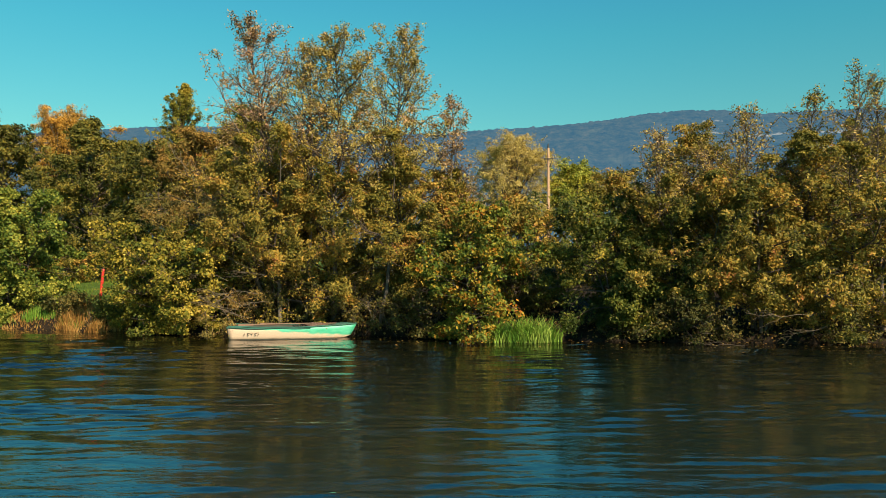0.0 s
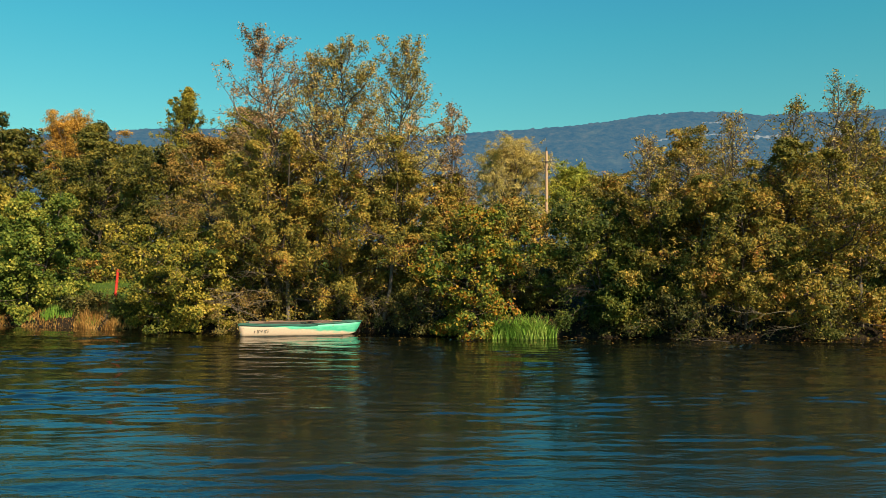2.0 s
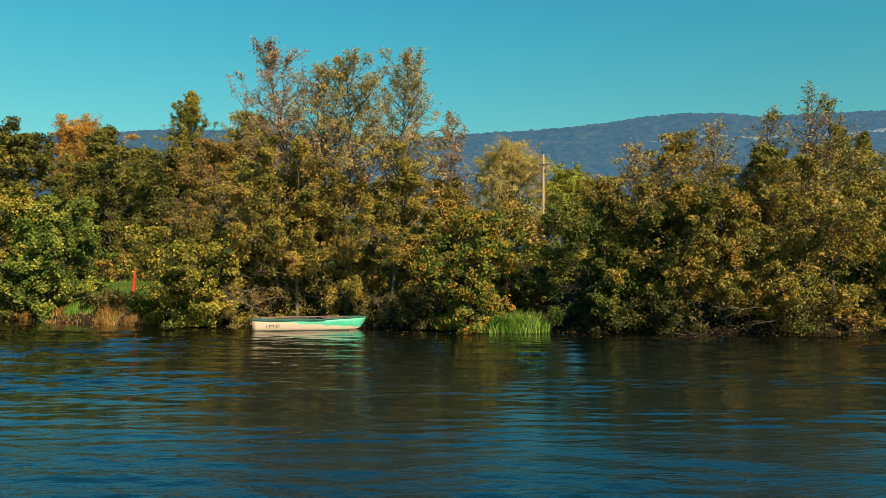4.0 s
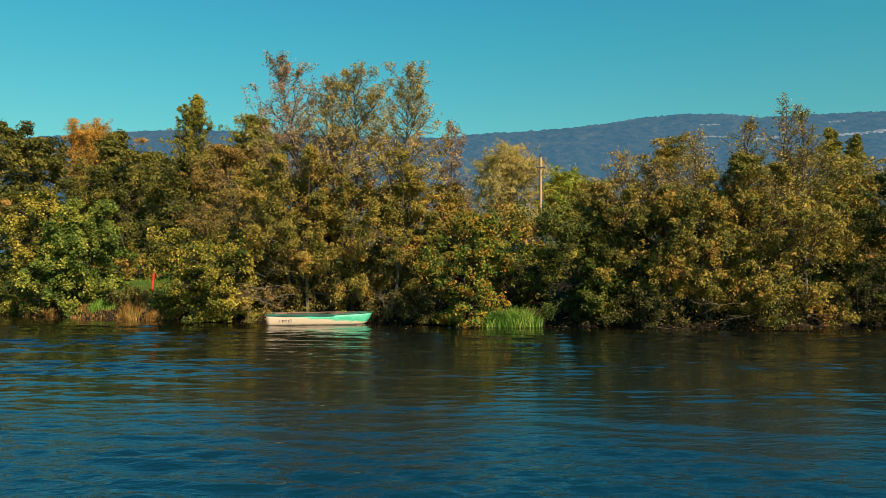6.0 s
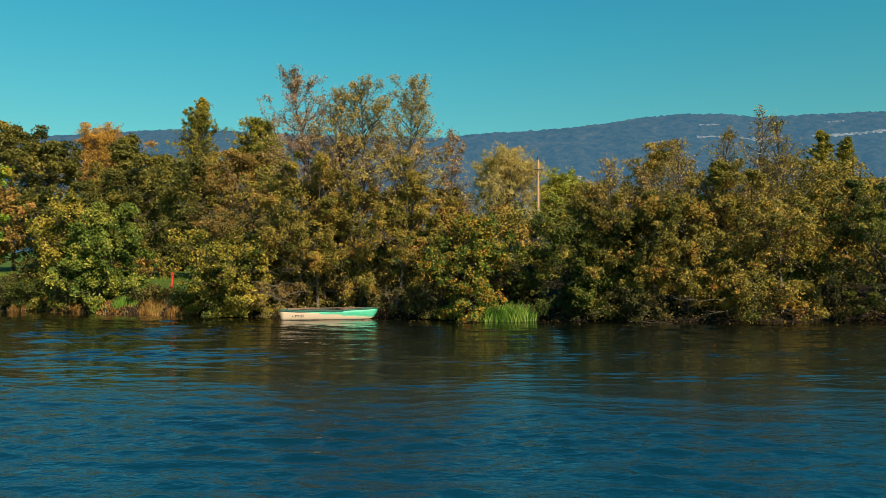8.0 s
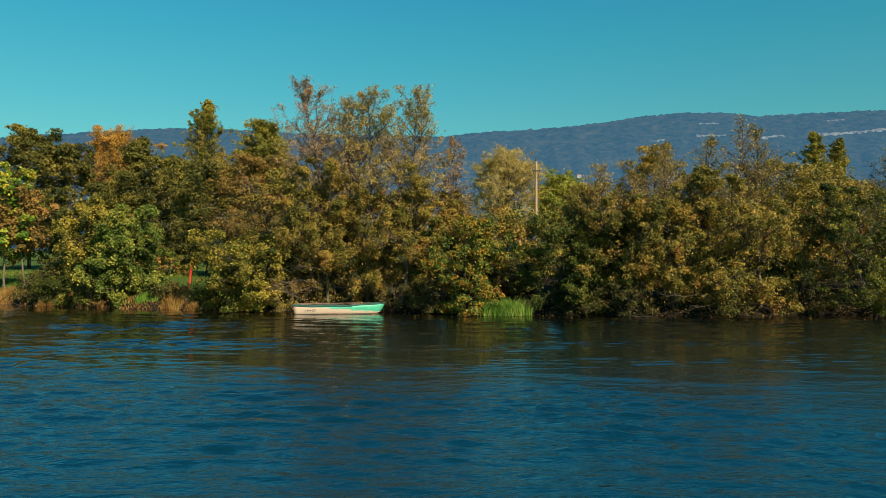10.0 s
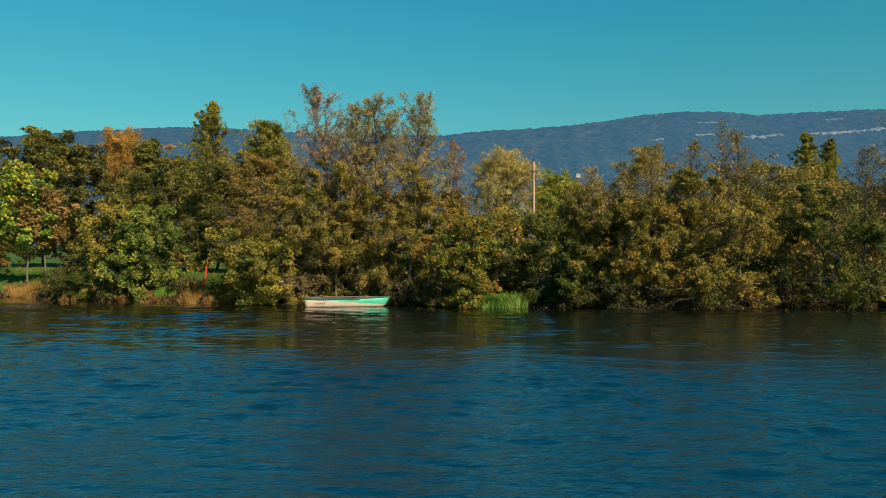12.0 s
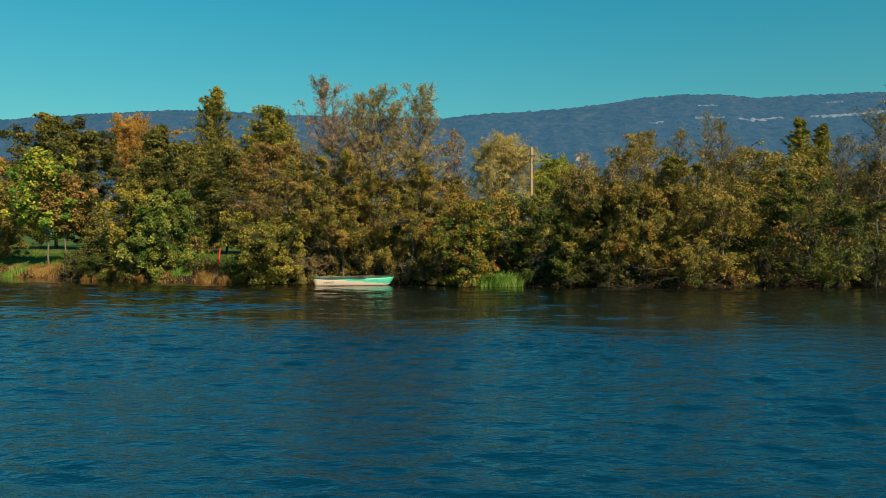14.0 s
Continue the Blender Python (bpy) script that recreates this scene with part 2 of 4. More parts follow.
def join(pieces):
    verts, faces, at = [], [], 0
    for v, f in pieces:
        verts.append(v), faces.append(f + at)
        at += len(v)
    return np.concatenate(verts), np.concatenate(faces)


def along(P, i, s):
    """Points at the shares s of the polylines P[i], and the directions there."""
    k = P.shape[1] - 1
    j = np.minimum((s * k).astype(int), k - 1)
    a, b = P[i, j], P[i, j + 1]
    return a + (b - a) * (s * k - j)[:, None], unit(b - a)


def shoots(rng, start, way, length, bend, wobble, k=4):
    """Polylines from start along way; bend lifts (plus) or drops (minus) the tip."""
    s = np.linspace(0, 1, k)[None, :, None]
    P = start[:, None] + way[:, None] * length[:, None, None] * s
    P[:, :, 2] += (bend * length)[:, None] * np.linspace(0, 1, k)[None] ** 2
    step = rng.normal(0, 1, P.shape) * length[:, None, None] * wobble
    step[:, 0] = 0
    return P + np.cumsum(step, 1)


def leaves_at(rng, pos, out, size, narrow, up=0.5, loose=0.8, corners=4):
    """A leaf at each place: four corners, bent at the midrib, or three for small ones."""
    n = len(pos)
    N = unit(out * 0.6 + np.array([0, 0, up]) + rng.normal(0, loose, (n, 3)))
    A = unit(np.cross(N, rng.normal(0, 1, (n, 3))))
    B = np.cross(N, A)
    L = size * rng.uniform(0.6, 1.35, n)[:, None]
    W = L * narrow
    if corners == 3:
        q = np.stack([pos - A * L * 0.5, pos + B * W * 0.5 + A * L * 0.2, pos - B * W * 0.4 + A * L * 0.45], 1)
    else:
        q = np.stack([pos - A * L * 0.5, pos + B * W * 0.5 - A * L * 0.05 + N * L * 0.1, pos + A * L * 0.5, pos - B * W * 0.5 - A * L * 0.05 + N * L * 0.1], 1)
    return q.reshape(-1, 3), np.arange(corners * n).reshape(n, corners)


def round_top(s):
    return np.sqrt(np.clip(1 - (2 * s - 0.85) ** 2, 0.02, 1))


def cone(s):
    return np.clip(1.08 - s, 0.08, 1) ** 0.8


def broom(s):
    return np.clip(1.08 - s, 0.09, 1) ** 0.7


def pointed(s):
    return np.clip(1.02 - s ** 1.7, 0.09, 1)


def egg(s):
    return np.clip(np.minimum(0.5 + 1.7 * s, 1.0) * (1.02 - s ** 1.8), 0.09, 1)


def dome(s):
    return np.sqrt(np.clip(1 - s ** 2.5, 0.05, 1)) * np.clip(0.6 + 1.6 * s, 0, 1)


def flame(s):
    """A poplar: fullest at a third of its height, drawn out to a point."""
    return np.clip((1 - np.clip((s - 0.42) / 0.58, 0, 1) ** 1.9) * np.minimum(0.6 + s, 1.0), 0.06, 1)


def plant(name, label, x, y, height, radius, leaf, seed, stems=1, stem_spread=0.0, s0=0.15, limbs=30, rise=(10, 55), profile=round_top,
          second=8, third=5, leaves=30000, size=0.09, narrow=0.62, droop=0.0, lean=(0, 0), toward=(0, 0, 0), trunk_r=None, bark_mat=None,
          ground=None, category="tree", twigs=True, jitter=0.10, group="", k3=3, up=0.5, second_len=0.42, third_len=0.5, squash=1.0, clumping=0.55, corners=3, vary=(0.65, 1.18), tuft=0.25, tuft_share=0.5, tuft_keep=0.75):
    """A tree or shrub: stems, limbs, branches, twigs, and leaves along the twigs."""
    rng = np.random.default_rng(seed)
    bark_mat = bark_mat or bark
    z0 = ground_z(x, y) - 0.05 if ground is None else ground
    ob = base(name, x, y, z0, label, category, group)
    h = height - z0
    trunk_r = trunk_r or 0.012 * h + 0.03
    # stems
    ang = rng.uniform(0, 2 * math.pi, stems)
    start = np.stack([np.cos(ang), np.sin(ang), np.zeros(stems)], 1) * (0.12 * stem_spread + 0.02) * rng.uniform(0.3, 1, stems)[:, None]
    start[:, 2] = 0
    tall = h * np.where(np.arange(stems) == 0, 1.0, rng.uniform(0.72, 0.98, stems))
    way = np.stack([np.cos(ang) * stem_spread / h + lean[0] / h, np.sin(ang) * stem_spread / h + lean[1] / h, np.ones(stems)], 1)
    way[:, 0] *= squash
    S = shoots(rng, start, way, tall, np.zeros(stems), 0.012, 9)
    S[:, :, :2] += (np.linspace(0, 1, 9) ** 2 - np.linspace(0, 1, 9))[None, :, None] * -0.25 * way[:, None, :2] * h
    # limbs
    i = rng.integers(0, stems, limbs)
    s = s0 + (0.985 - s0) * (np.arange(limbs) + rng.uniform(0, 1, limbs)) / limbs
    p, _ = along(S, i, s)
    az = np.arange(limbs) * 2.39996 + rng.uniform(-0.5, 0.5, limbs)
    el = np.radians(rise[0] + (rise[1] - rise[0]) * s + rng.uniform(-12, 12, limbs))
    w = unit(np.stack([np.cos(az) * np.cos(el), np.sin(az) * np.cos(el), np.sin(el)], 1) + np.array(toward) * rng.uniform(0.3, 1, limbs)[:, None])
    ll = radius * profile((s - s0) / (1 - s0)) * rng.uniform(*vary, limbs)
    A = shoots(rng, p, w, ll, np.full(limbs, -droop), 0.05, 6)
    # branches
    n2 = limbs * second
    i2 = np.repeat(np.arange(limbs), second)
    s2 = rng.uniform(0.18, 1.0, n2)
    p2, t2 = along(A, i2, s2)
    w2 = unit(t2 * 0.75 + rng.normal(0, 0.55, (n2, 3)) + np.array([0, 0, 0.12]))
    l2 = np.maximum(ll[i2] * second_len * (1.15 - 0.6 * s2) * rng.uniform(0.5, 1.3, n2), 0.12)
    B = shoots(rng, p2, w2, l2, np.full(n2, -droop * 0.8), 0.06, 4)
    # twigs
    n3 = n2 * third
    i3 = np.repeat(np.arange(n2), third)
    s3 = rng.uniform(0.2, 1.0, n3)
    p3, t3 = along(B, i3, s3)
    w3 = unit(t3 * 0.6 + rng.normal(0, 0.6, (n3, 3)) + np.array([0, 0, 0.1]))
    l3 = np.maximum(l2[i3] * third_len * rng.uniform(0.5, 1.3, n3), 0.10)
    C = shoots(rng, p3, w3, l3, np.full(n3, -droop), 0.06, k3)
    # leaves; some twigs are fuller than others
    mid = np.array([lean[0] * 0.5, lean[1] * 0.5, h * 0.45])
    full = rng.gamma(clumping, 1.0, n3)
    loose = int(leaves * (1 - tuft_share))
    li = rng.choice(n3, loose, p=full * l3 / (full * l3).sum())
    pos, _ = along(C, li, rng.uniform(0.1, 1.0, loose))
    pos = pos + rng.normal(0, jitter, (loose, 3))
    out = unit(pos - mid)
    # the rest in rounded sprays at the outer branches, with shaded gaps between them
    outer = np.flatnonzero((s2 > 0.4) & (rng.random(n2) < tuft_keep))
    heart = B[outer, -1] * 0.7 + B[outer, 1] * 0.3
    wide = tuft * rng.uniform(0.55, 1.45, len(outer))
    mass = wide ** 2 * rng.gamma(2.0, 1.0, len(outer))
    lj = rng.choice(len(outer), leaves - loose, p=mass / mass.sum())
    d = unit(rng.normal(0, 1, (leaves - loose, 3)) + unit(heart - mid)[lj] * 0.6 + np.array([0, 0, 0.4]))
    spray = heart[lj] + d * np.array([1, 1, 0.62]) * (wide[lj] * rng.uniform(0.45, 1.05, leaves - loose))[:, None]
    pos, out = np.concatenate([pos, spray]), np.concatenate([out, d * 1.5])
    wet = pos[:, 2] + z0 > 0.06
    pos, out = pos[wet], out[wet]
    child("crown", raw_mesh("crown", *leaves_at(rng, pos, out, size, narrow, up, 0.8, corners), leaf), ob)
    # wood: each stem and the longest limbs singly, the finer wood as one
    r_stem = trunk_r / stems ** 0.4
    for q in range(stems):
        child("trunk" if stems == 1 else "stem", raw_mesh("stem", *tubes(S[q:q + 1], np.array([r_stem]), np.array([0.012]), 8), bark_mat, smooth=True), ob)
    thick = np.maximum(0.012 * ll + 0.004, 0.008)
    order = np.argsort(-ll)
    for q in order[:8]:
        child("limb", raw_mesh("limb", *tubes(A[q:q + 1], thick[q:q + 1], np.array([0.005]), 6), bark_mat, smooth=True), ob)
    rest = order[8:]
    fine = A[rest] if twigs else A[rest][:, [0, 3, 5]]
    wood = [tubes(fine, thick[rest], np.full(len(rest), 0.005), 4), tubes(B[:, [0, 2, 3]] if twigs else B[:, ::3], 0.006 * l2 + 0.006, np.full(n2, 0.004), 3)]
    if twigs:
        bare = C[rng.random(n3) < 0.2]
        wood.append(tubes(bare, np.full(len(bare), 0.006), np.full(len(bare), 0.003), 3))
    v, f = join(wood)
    tagged(child("twig_mass", raw_mesh("twig_mass", v, f, twig_bark, smooth=True), ob), kind="stuff")
    return ob


# ---------------------------------------------------------------- lake, ground, mountain
SWELL, RIPPLE, CHOP = 0.036, 0.068, 0.21             # spread of the waves' slopes
SHORE_X = [-400, -60, -33, -24, -18, -14, -10.5, -5, 0, 6, 12, 18, 30, 60, 400]
SHORE_Y = [190, 55, 40, 35.2, 32.6, 31.4, 30.6, 30.3, 29.2, 28.2, 27.4, 28.0, 28.4, 31, 60]


def shore(x):
    return np.interp(x, SHORE_X, SHORE_Y) + 0.22 * np.sin(np.asarray(x) * 1.9) + 0.13 * np.sin(np.asarray(x) * 4.3 + 1)


def ground_z(x, y):
    d = np.asarray(y) - shore(x)
    return np.interp(d, [-60, -6, 0, 0.35, 0.9, 3, 12, 80], [-4, -1.6, -0.06, 0.22, 0.5, 0.95, 1.3, 1.6])


def spaced(edges, steps):
    return np.concatenate([np.linspace(a, b, n, endpoint=False) for a, b, n in zip(edges[:-1], edges[1:], steps)] + [[edges[-1]]])


def grid_faces(nx, ny):
    i = np.arange(nx * ny).reshape(ny, nx)
    return np.stack([i[:-1, :-1], i[:-1, 1:], i[1:, 1:], i[1:, :-1]], -1).reshape(-1, 4)


def ground_sheet():
    xs = spaced([-4500, -400, -60, 40, 400, 4500], [12, 30, 170, 30, 12])
    ys = spaced([-4500, -200, 10, 24, 44, 120, 600, 4500], [10, 14, 12, 85, 40, 20, 12])
    X, Y = np.meshgrid(xs, ys)
    Z = ground_z(X, Y) + 0.05 * np.sin(X * 3.1 + Y * 1.3) * np.sin(Y * 2.3 - X) * (Y > 20) * (Y < 130)
    v = np.stack([X, Y, Z], -1).reshape(-1, 3)
    ob = new("ground", raw_mesh("ground", v, grid_faces(len(xs), len(ys)), ground_mat, smooth=True))
    tagged(ob, "grassy lake bank and flat meadow behind it", "ground", kind="structure")


def wave_sum(X, Y, rng, count, short, long, spread, heading=0.0):
    """Waves of many lengths and headings; the slopes have a spread of about one."""
    Z = np.zeros_like(X)
    for _ in range(count):
        k = 2 * math.pi / (short * (long / short) ** rng.uniform(0, 1))
        a = rng.normal(heading, spread)
        Z += np.sin(k * (X * math.sin(a) + Y * math.cos(a)) + rng.uniform(0, 6.3)) / k
    return Z * math.sqrt(2.0 / count)


def water_sheet():
    """The lake: one sheet, with modelled wind waves where they can be told apart, calmer in the lee of the trees."""
    xs = spaced([-900, -60, -31, -17, 17, 31, 60, 900], [6, 12, 34, 270, 34, 12, 6])
    ys = spaced([-1500, -60, -26, -9, 14, 31, 60, 160], [8, 10, 40, 320, 230, 12, 3])
    X, Y = np.meshgrid(xs, ys)
    rng = np.random.default_rng(17)
    gust = np.zeros_like(X)
    for _ in range(6):
        gust += np.sin(X * rng.uniform(-0.22, 0.22) + Y * rng.uniform(-0.5, 0.5) + rng.uniform(0, 6.3))
    patch = np.zeros_like(X)                                      # cat's paws: rougher streaks along the shore
    for _ in range(9):
        patch += np.sin(X * rng.uniform(-0.45, 0.45) + Y * rng.uniform(0.4, 1.5) + rng.uniform(0, 6.3))
    patch = np.clip(0.75 + 0.36 * patch, 0.35, 2.1)
    swell = wave_sum(X, Y, rng, 40, 0.8, 2.6, 0.28, 0.1)          # long-crested, all over the lake
    ripple = wave_sum(X, Y, rng, 60, 0.22, 0.8, 0.2)            # long-crested ripples in the lee
    chop = wave_sum(X, Y, rng, 80, 0.24, 0.9, 0.38, 0.15)        # short-crested chop on the open water
    open_water = np.clip((np.interp(X, [-6, 3, 10], [13.5, 8.5, 5.5]) + 1.3 * np.sin(X * 0.35) - Y) / 5, 0, 1)
    side = np.interp(X, [-9, -3], [1.5, 1.0])
    calm = np.interp(Y, [14, 22, 27, 30], [1.0, 1.0, 0.88, 0.6])
    Z = swell * SWELL * calm * side * (1 + 0.2 * gust)
    Z += ripple * RIPPLE * calm * side * (1 - open_water) * patch
    Z += chop * CHOP * open_water * (1 + 0.1 * gust)
    Z *= np.clip((60 - np.abs(X)) / 30, 0, 1) * np.interp(Y, [-26, -9], [0, 1]) * np.clip((34 - Y) / 3, 0, 1)
    v = np.stack([X, Y, Z], -1).reshape(-1, 3)
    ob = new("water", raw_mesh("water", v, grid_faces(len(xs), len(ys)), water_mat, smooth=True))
    tagged(ob, "dark blue-green rippled lake water reflecting trees and sky", "water", kind="structure")


def noise_line(a, b, rng):
    """Smooth noise between 0 and 1 out of a few sines."""
    total = np.zeros_like(a)
    for q in range(7):
        total += np.sin(a * rng.uniform(0.4, 3.2) + b * rng.uniform(-1, 1) + rng.uniform(0, 6.3))
    return np.clip(0.5 + total / 7, 0, 1)


def mountain():
    """A long wooded ridge with a pale band of cliffs under its crest."""
    deg = [-60, -45, -33, -30, -27, -24, -19, -15, -10, 0, 3, 6, 9, 12, 14.5, 17, 20, 22, 24, 26, 29.5, 36, 60]
    rise = [5, 6.5, 7.5, 8.1, 8.4, 8.6, 8.9, 8.8, 8.5, 8.3, 8.6, 8.75, 9.0, 9.35, 9.75, 10.0, 10.0, 9.75, 9.9, 10.0, 10.2, 10.4, 9]
    az = np.radians(np.linspace(-56, 56, 760))
    share = np.concatenate([np.linspace(0, 0.8, 24), np.linspace(0.806, 1.0, 62), [1.0]])
    A, T = np.meshgrid(az, share)
    cliff = np.clip((np.degrees(A) - 14) / 7, 0, 1)
    level = np.interp(np.degrees(A), [9, 12, 20, 29, 40], [0.80, 0.82, 0.845, 0.875, 0.9])
    wave = 0.006 * np.sin(A * 23) + 0.004 * np.sin(A * 61 + 1)
    R = 1500 + 1500 * T
    flat = np.interp(T, [0, 0.5, 0.8, 1.0], [0, 0.46, 0.78, 1.0])
    step = np.clip((T - level - wave) / 0.008, 0, 1) * 0.018 * cliff
    H = (flat * (1 - 0.018 * cliff) + step) * np.interp(np.degrees(A), deg, rise)
    gully = np.sin(A * 90 + 3 * T) * 0.6 + np.sin(A * 211 + 7 * T) * 0.4
    R = R + gully * 40 * np.sin(np.clip(T, 0, 1) * math.pi)
    rng = np.random.default_rng(5)
    rough = rng.normal(0, 1, H.shape)
    H = H + rough * 0.035 * (T > 0.03) * (T <= 1)
    Z = 3 + R * np.tan(np.radians(H))
    X, Y = R * np.tan(A), R
    Y[-1] += 400
    Z[-1] *= 0.5
    v = np.stack([X, Y, Z], -1).reshape(-1, 3)
    # pale rock where the slope steps up, broken by woods; a lower, thinner band beneath
    ragged = noise_line(A * 60, T * 20, rng)
    band = (np.abs(T - level - wave - 0.004) < 0.0022) & (cliff > 0.1) & (ragged > 0.56 - 0.22 * cliff)
    band |= (np.abs(T - 0.935 + wave) < 0.0022) & (cliff > 0.6) & (ragged > 0.66)
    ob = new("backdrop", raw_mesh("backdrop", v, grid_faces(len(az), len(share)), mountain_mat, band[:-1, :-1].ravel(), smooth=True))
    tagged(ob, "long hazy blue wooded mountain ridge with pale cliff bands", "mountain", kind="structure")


ground_sheet()
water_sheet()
mountain()

# ---------------------------------------------------------------- boat
def painted_hull():
    n = Nodes("weathered_boat_paint")
    p = n.node("ShaderNodeSeparateXYZ", Vector=n.coords())
    x, z = p.outputs[0], p.outputs[2]
    worn = n.noise(n.coords(scale=(1.0, 1, 3.0)), 2.2, 5.0, 0.6)
    grain = n.noise(n.coords(), 30.0, 4.0, 0.6)
    line = n.math("ADD", n.math("MULTIPLY", x, 0.16), n.math("MULTIPLY", n.math("SUBTRACT", worn, 0.5), 0.5))
    fade = n.math("ADD", n.math("MULTIPLY", z, 1.7), n.math("ADD", line, -0.385))
    mask = n.ramp(fade, [(0.02, (0, 0, 0)), (0.14, (1, 1, 1))])
    cream = n.ramp(grain, [(0.3, (0.61, 0.43, 0.29)), (0.7, (0.74, 0.54, 0.385))])
    green = n.ramp(worn, [(0.3, (0.03, 0.38, 0.21)), (0.7, (0.13, 0.52, 0.33))])
    c = n.mix(mask, cream, green)
    scum = n.ramp(n.math("ADD", z, n.math("MULTIPLY", n.math("SUBTRACT", worn, 0.5), 0.08)), [(0.015, (1, 1, 1)), (0.05, (0, 0, 0))])
    c = n.mix(n.math("MULTIPLY", scum, 0.75), c, (0.10, 0.07, 0.045))
    return n.principled(Base_Color=c, Roughness=0.5, Normal=n.bump(grain, 0.15, 0.01))


boat_paint = painted_hull()
rim_green = wood_material("dark_green_rim", (0.012, 0.05, 0.036), (0.035, 0.15, 0.105))
old_wood = wood_material("weathered_wood", (0.10, 0.055, 0.035), (0.30, 0.18, 0.12))
inner_paint = wood_material("dark_inner_paint", (0.02, 0.022, 0.016), (0.07, 0.065, 0.045))
black_paint = wood_material("black_paint", (0.03, 0.025, 0.02), (0.06, 0.05, 0.04))
red_paint = None


def boat_station(u):
    """Half beam at the rim, half beam at the floor, keel height, rim height at share u from stern to bow."""
    beam = 0.53 * (1 - max(0.0, (u - 0.42) / 0.58) ** 2.3) * (0.86 + 0.14 * min(1, u / 0.4)) + 0.012
    floor = beam * (0.74 - 0.25 * u ** 3)
    keel = -0.10 + 0.20 * max(0, (u - 0.8) / 0.2) ** 2
    rim = 0.44 + 0.05 * (2 * u - 0.95) ** 2 + 0.02 * max(0, (u - 0.6) / 0.4) ** 2
    return beam, floor, keel, rim


def boat(x, y, turn):
    ob = base("rowing_boat", x, y, 0.0, "old rowing boat in faded cream and green paint beside the bank", "boat", turn=turn)
    n, length = 28, 4.64
    verts, faces = [], []
    ring = 11
    for i in range(n):
        u = i / (n - 1)
        b, fl, k, r = boat_station(u)
        rake = 0.22 * max(0, (u - 0.8) / 0.2) ** 1.5
        tail = -0.06 * max(0, 1 - u / 0.1)
        t = 0.028
        prof = [(b, r), (b * 0.97, r * 0.72 + k * 0.28), (fl + (b - fl) * 0.55, r * 0.38 + k * 0.62), (fl, k + 0.03), (fl * 0.6, k), (0, k - 0.01)]
        for px, pz in prof + [(-a, c) for a, c in prof[-2::-1]]:
            high = (pz - k) / (r - k)
            verts.append(((u - 0.5) * (length - 0.25) + rake * high + tail * high, px, pz))
    for i in range(n - 1):
        for j in range(ring - 1):
            faces.append((i * ring + j, i * ring + j + 1, (i + 1) * ring + j + 1, (i + 1) * ring + j))
    bm = bmesh.new()
    vs = [bm.verts.new(v) for v in verts]
    for f in faces:
        bm.faces.new([vs[q] for q in f])
    bm.faces.new(vs[:ring][::-1])
    bm.faces.new(vs[-ring:])
    bmesh.ops.recalc_face_normals(bm, faces=bm.faces)
    hull = part("hull", bm, boat_paint, ob, "cream hull with faded sea-green paint", smooth=True)
    solid = hull.modifiers.new("thick", "SOLIDIFY")
    solid.thickness, solid.offset, solid.material_offset = 0.03, -1, 1
    hull.data.materials.append(inner_paint)
    # rims: a rubbing strake on each side, the transom board and a breasthook
    for side in (1, -1):
        P = []
        for i in range(n):
            u = i / (n - 1)
            b, fl, k, r = boat_station(u)
            P.append(((u - 0.5) * (length - 0.25) + 0.22 * max(0, (u - 0.8) / 0.2) ** 1.5 - 0.06 * max(0, 1 - u / 0.1), side * (b + 0.005), r + 0.005 + 0.006 * math.sin(u * 19)))
        v, f = tubes(np.array([P]), np.array([0.028]), np.array([0.026]), 8)
        child("gunwale", raw_mesh("gunwale", v, f, rim_green, smooth=True), hull, "dark green rim, paint worn")
        low = [(px, py + side * 0.004, pz - 0.04 - 0.012 * math.sin(px * 3.1)) for px, py, pz in P[:19]]
        v, f = tubes(np.array([low]), np.array([0.034]), np.array([0.012]), 8)
        child("strake", raw_mesh("strake", v, f, rim_green, smooth=True), hull, "worn dark green strake under the rim")
    bm = bmesh.new()
    b, fl, k, r = boat_station(0)
    bmesh.ops.create_cube(bm, size=1, matrix=Matrix.Translation((-(length - 0.25) / 2 - 0.05, 0, r - 0.03)) @ Matrix.Diagonal((0.06, 2 * b + 0.08, 0.11, 1)))
    bmesh.ops.bevel(bm, geom=bm.edges[:], offset=0.012, segments=2, affect="EDGES")
    part("transom_board", bm, rim_green, ob)
    bm = bmesh.new()
    bmesh.ops.create_cone(bm, cap_ends=True, segments=3, radius1=0.30, radius2=0.27, depth=0.04, matrix=Matrix.Translation((1.92, 0, 0.53)) @ Matrix.Diagonal((1.2, 0.75, 1, 1)))
    part("breasthook", bm, rim_green, ob)
    for u, drop in ((0.22, 0.12), (0.52, 0.13), (0.78, 0.10)):
        b, fl, k, r = boat_station(u)
        bm = bmesh.new()
        bmesh.ops.create_cube(bm, size=1, matrix=Matrix.Translation(((u - 0.5) * 4.3, 0, r - drop)) @ Matrix.Diagonal((0.26, 2 * b * 0.95, 0.035, 1)))
        bmesh.ops.bevel(bm, geom=bm.edges[:], offset=0.008, segments=2, affect="EDGES")
        part("thwart", bm, old_wood, ob, "weathered wooden bench board")
    bm = bmesh.new()
    bmesh.ops.create_cube(bm, size=1, matrix=Matrix.Translation((-0.05, 0, 0.0)) @ Matrix.Diagonal((3.5, 0.85, 0.03, 1)))
    part("floorboard", bm, inner_paint, ob, "dark inner floor of the boat")
    # a scrawl that cannot be read, as short strokes on the hull by the stern
    rng = np.random.default_rng(3)
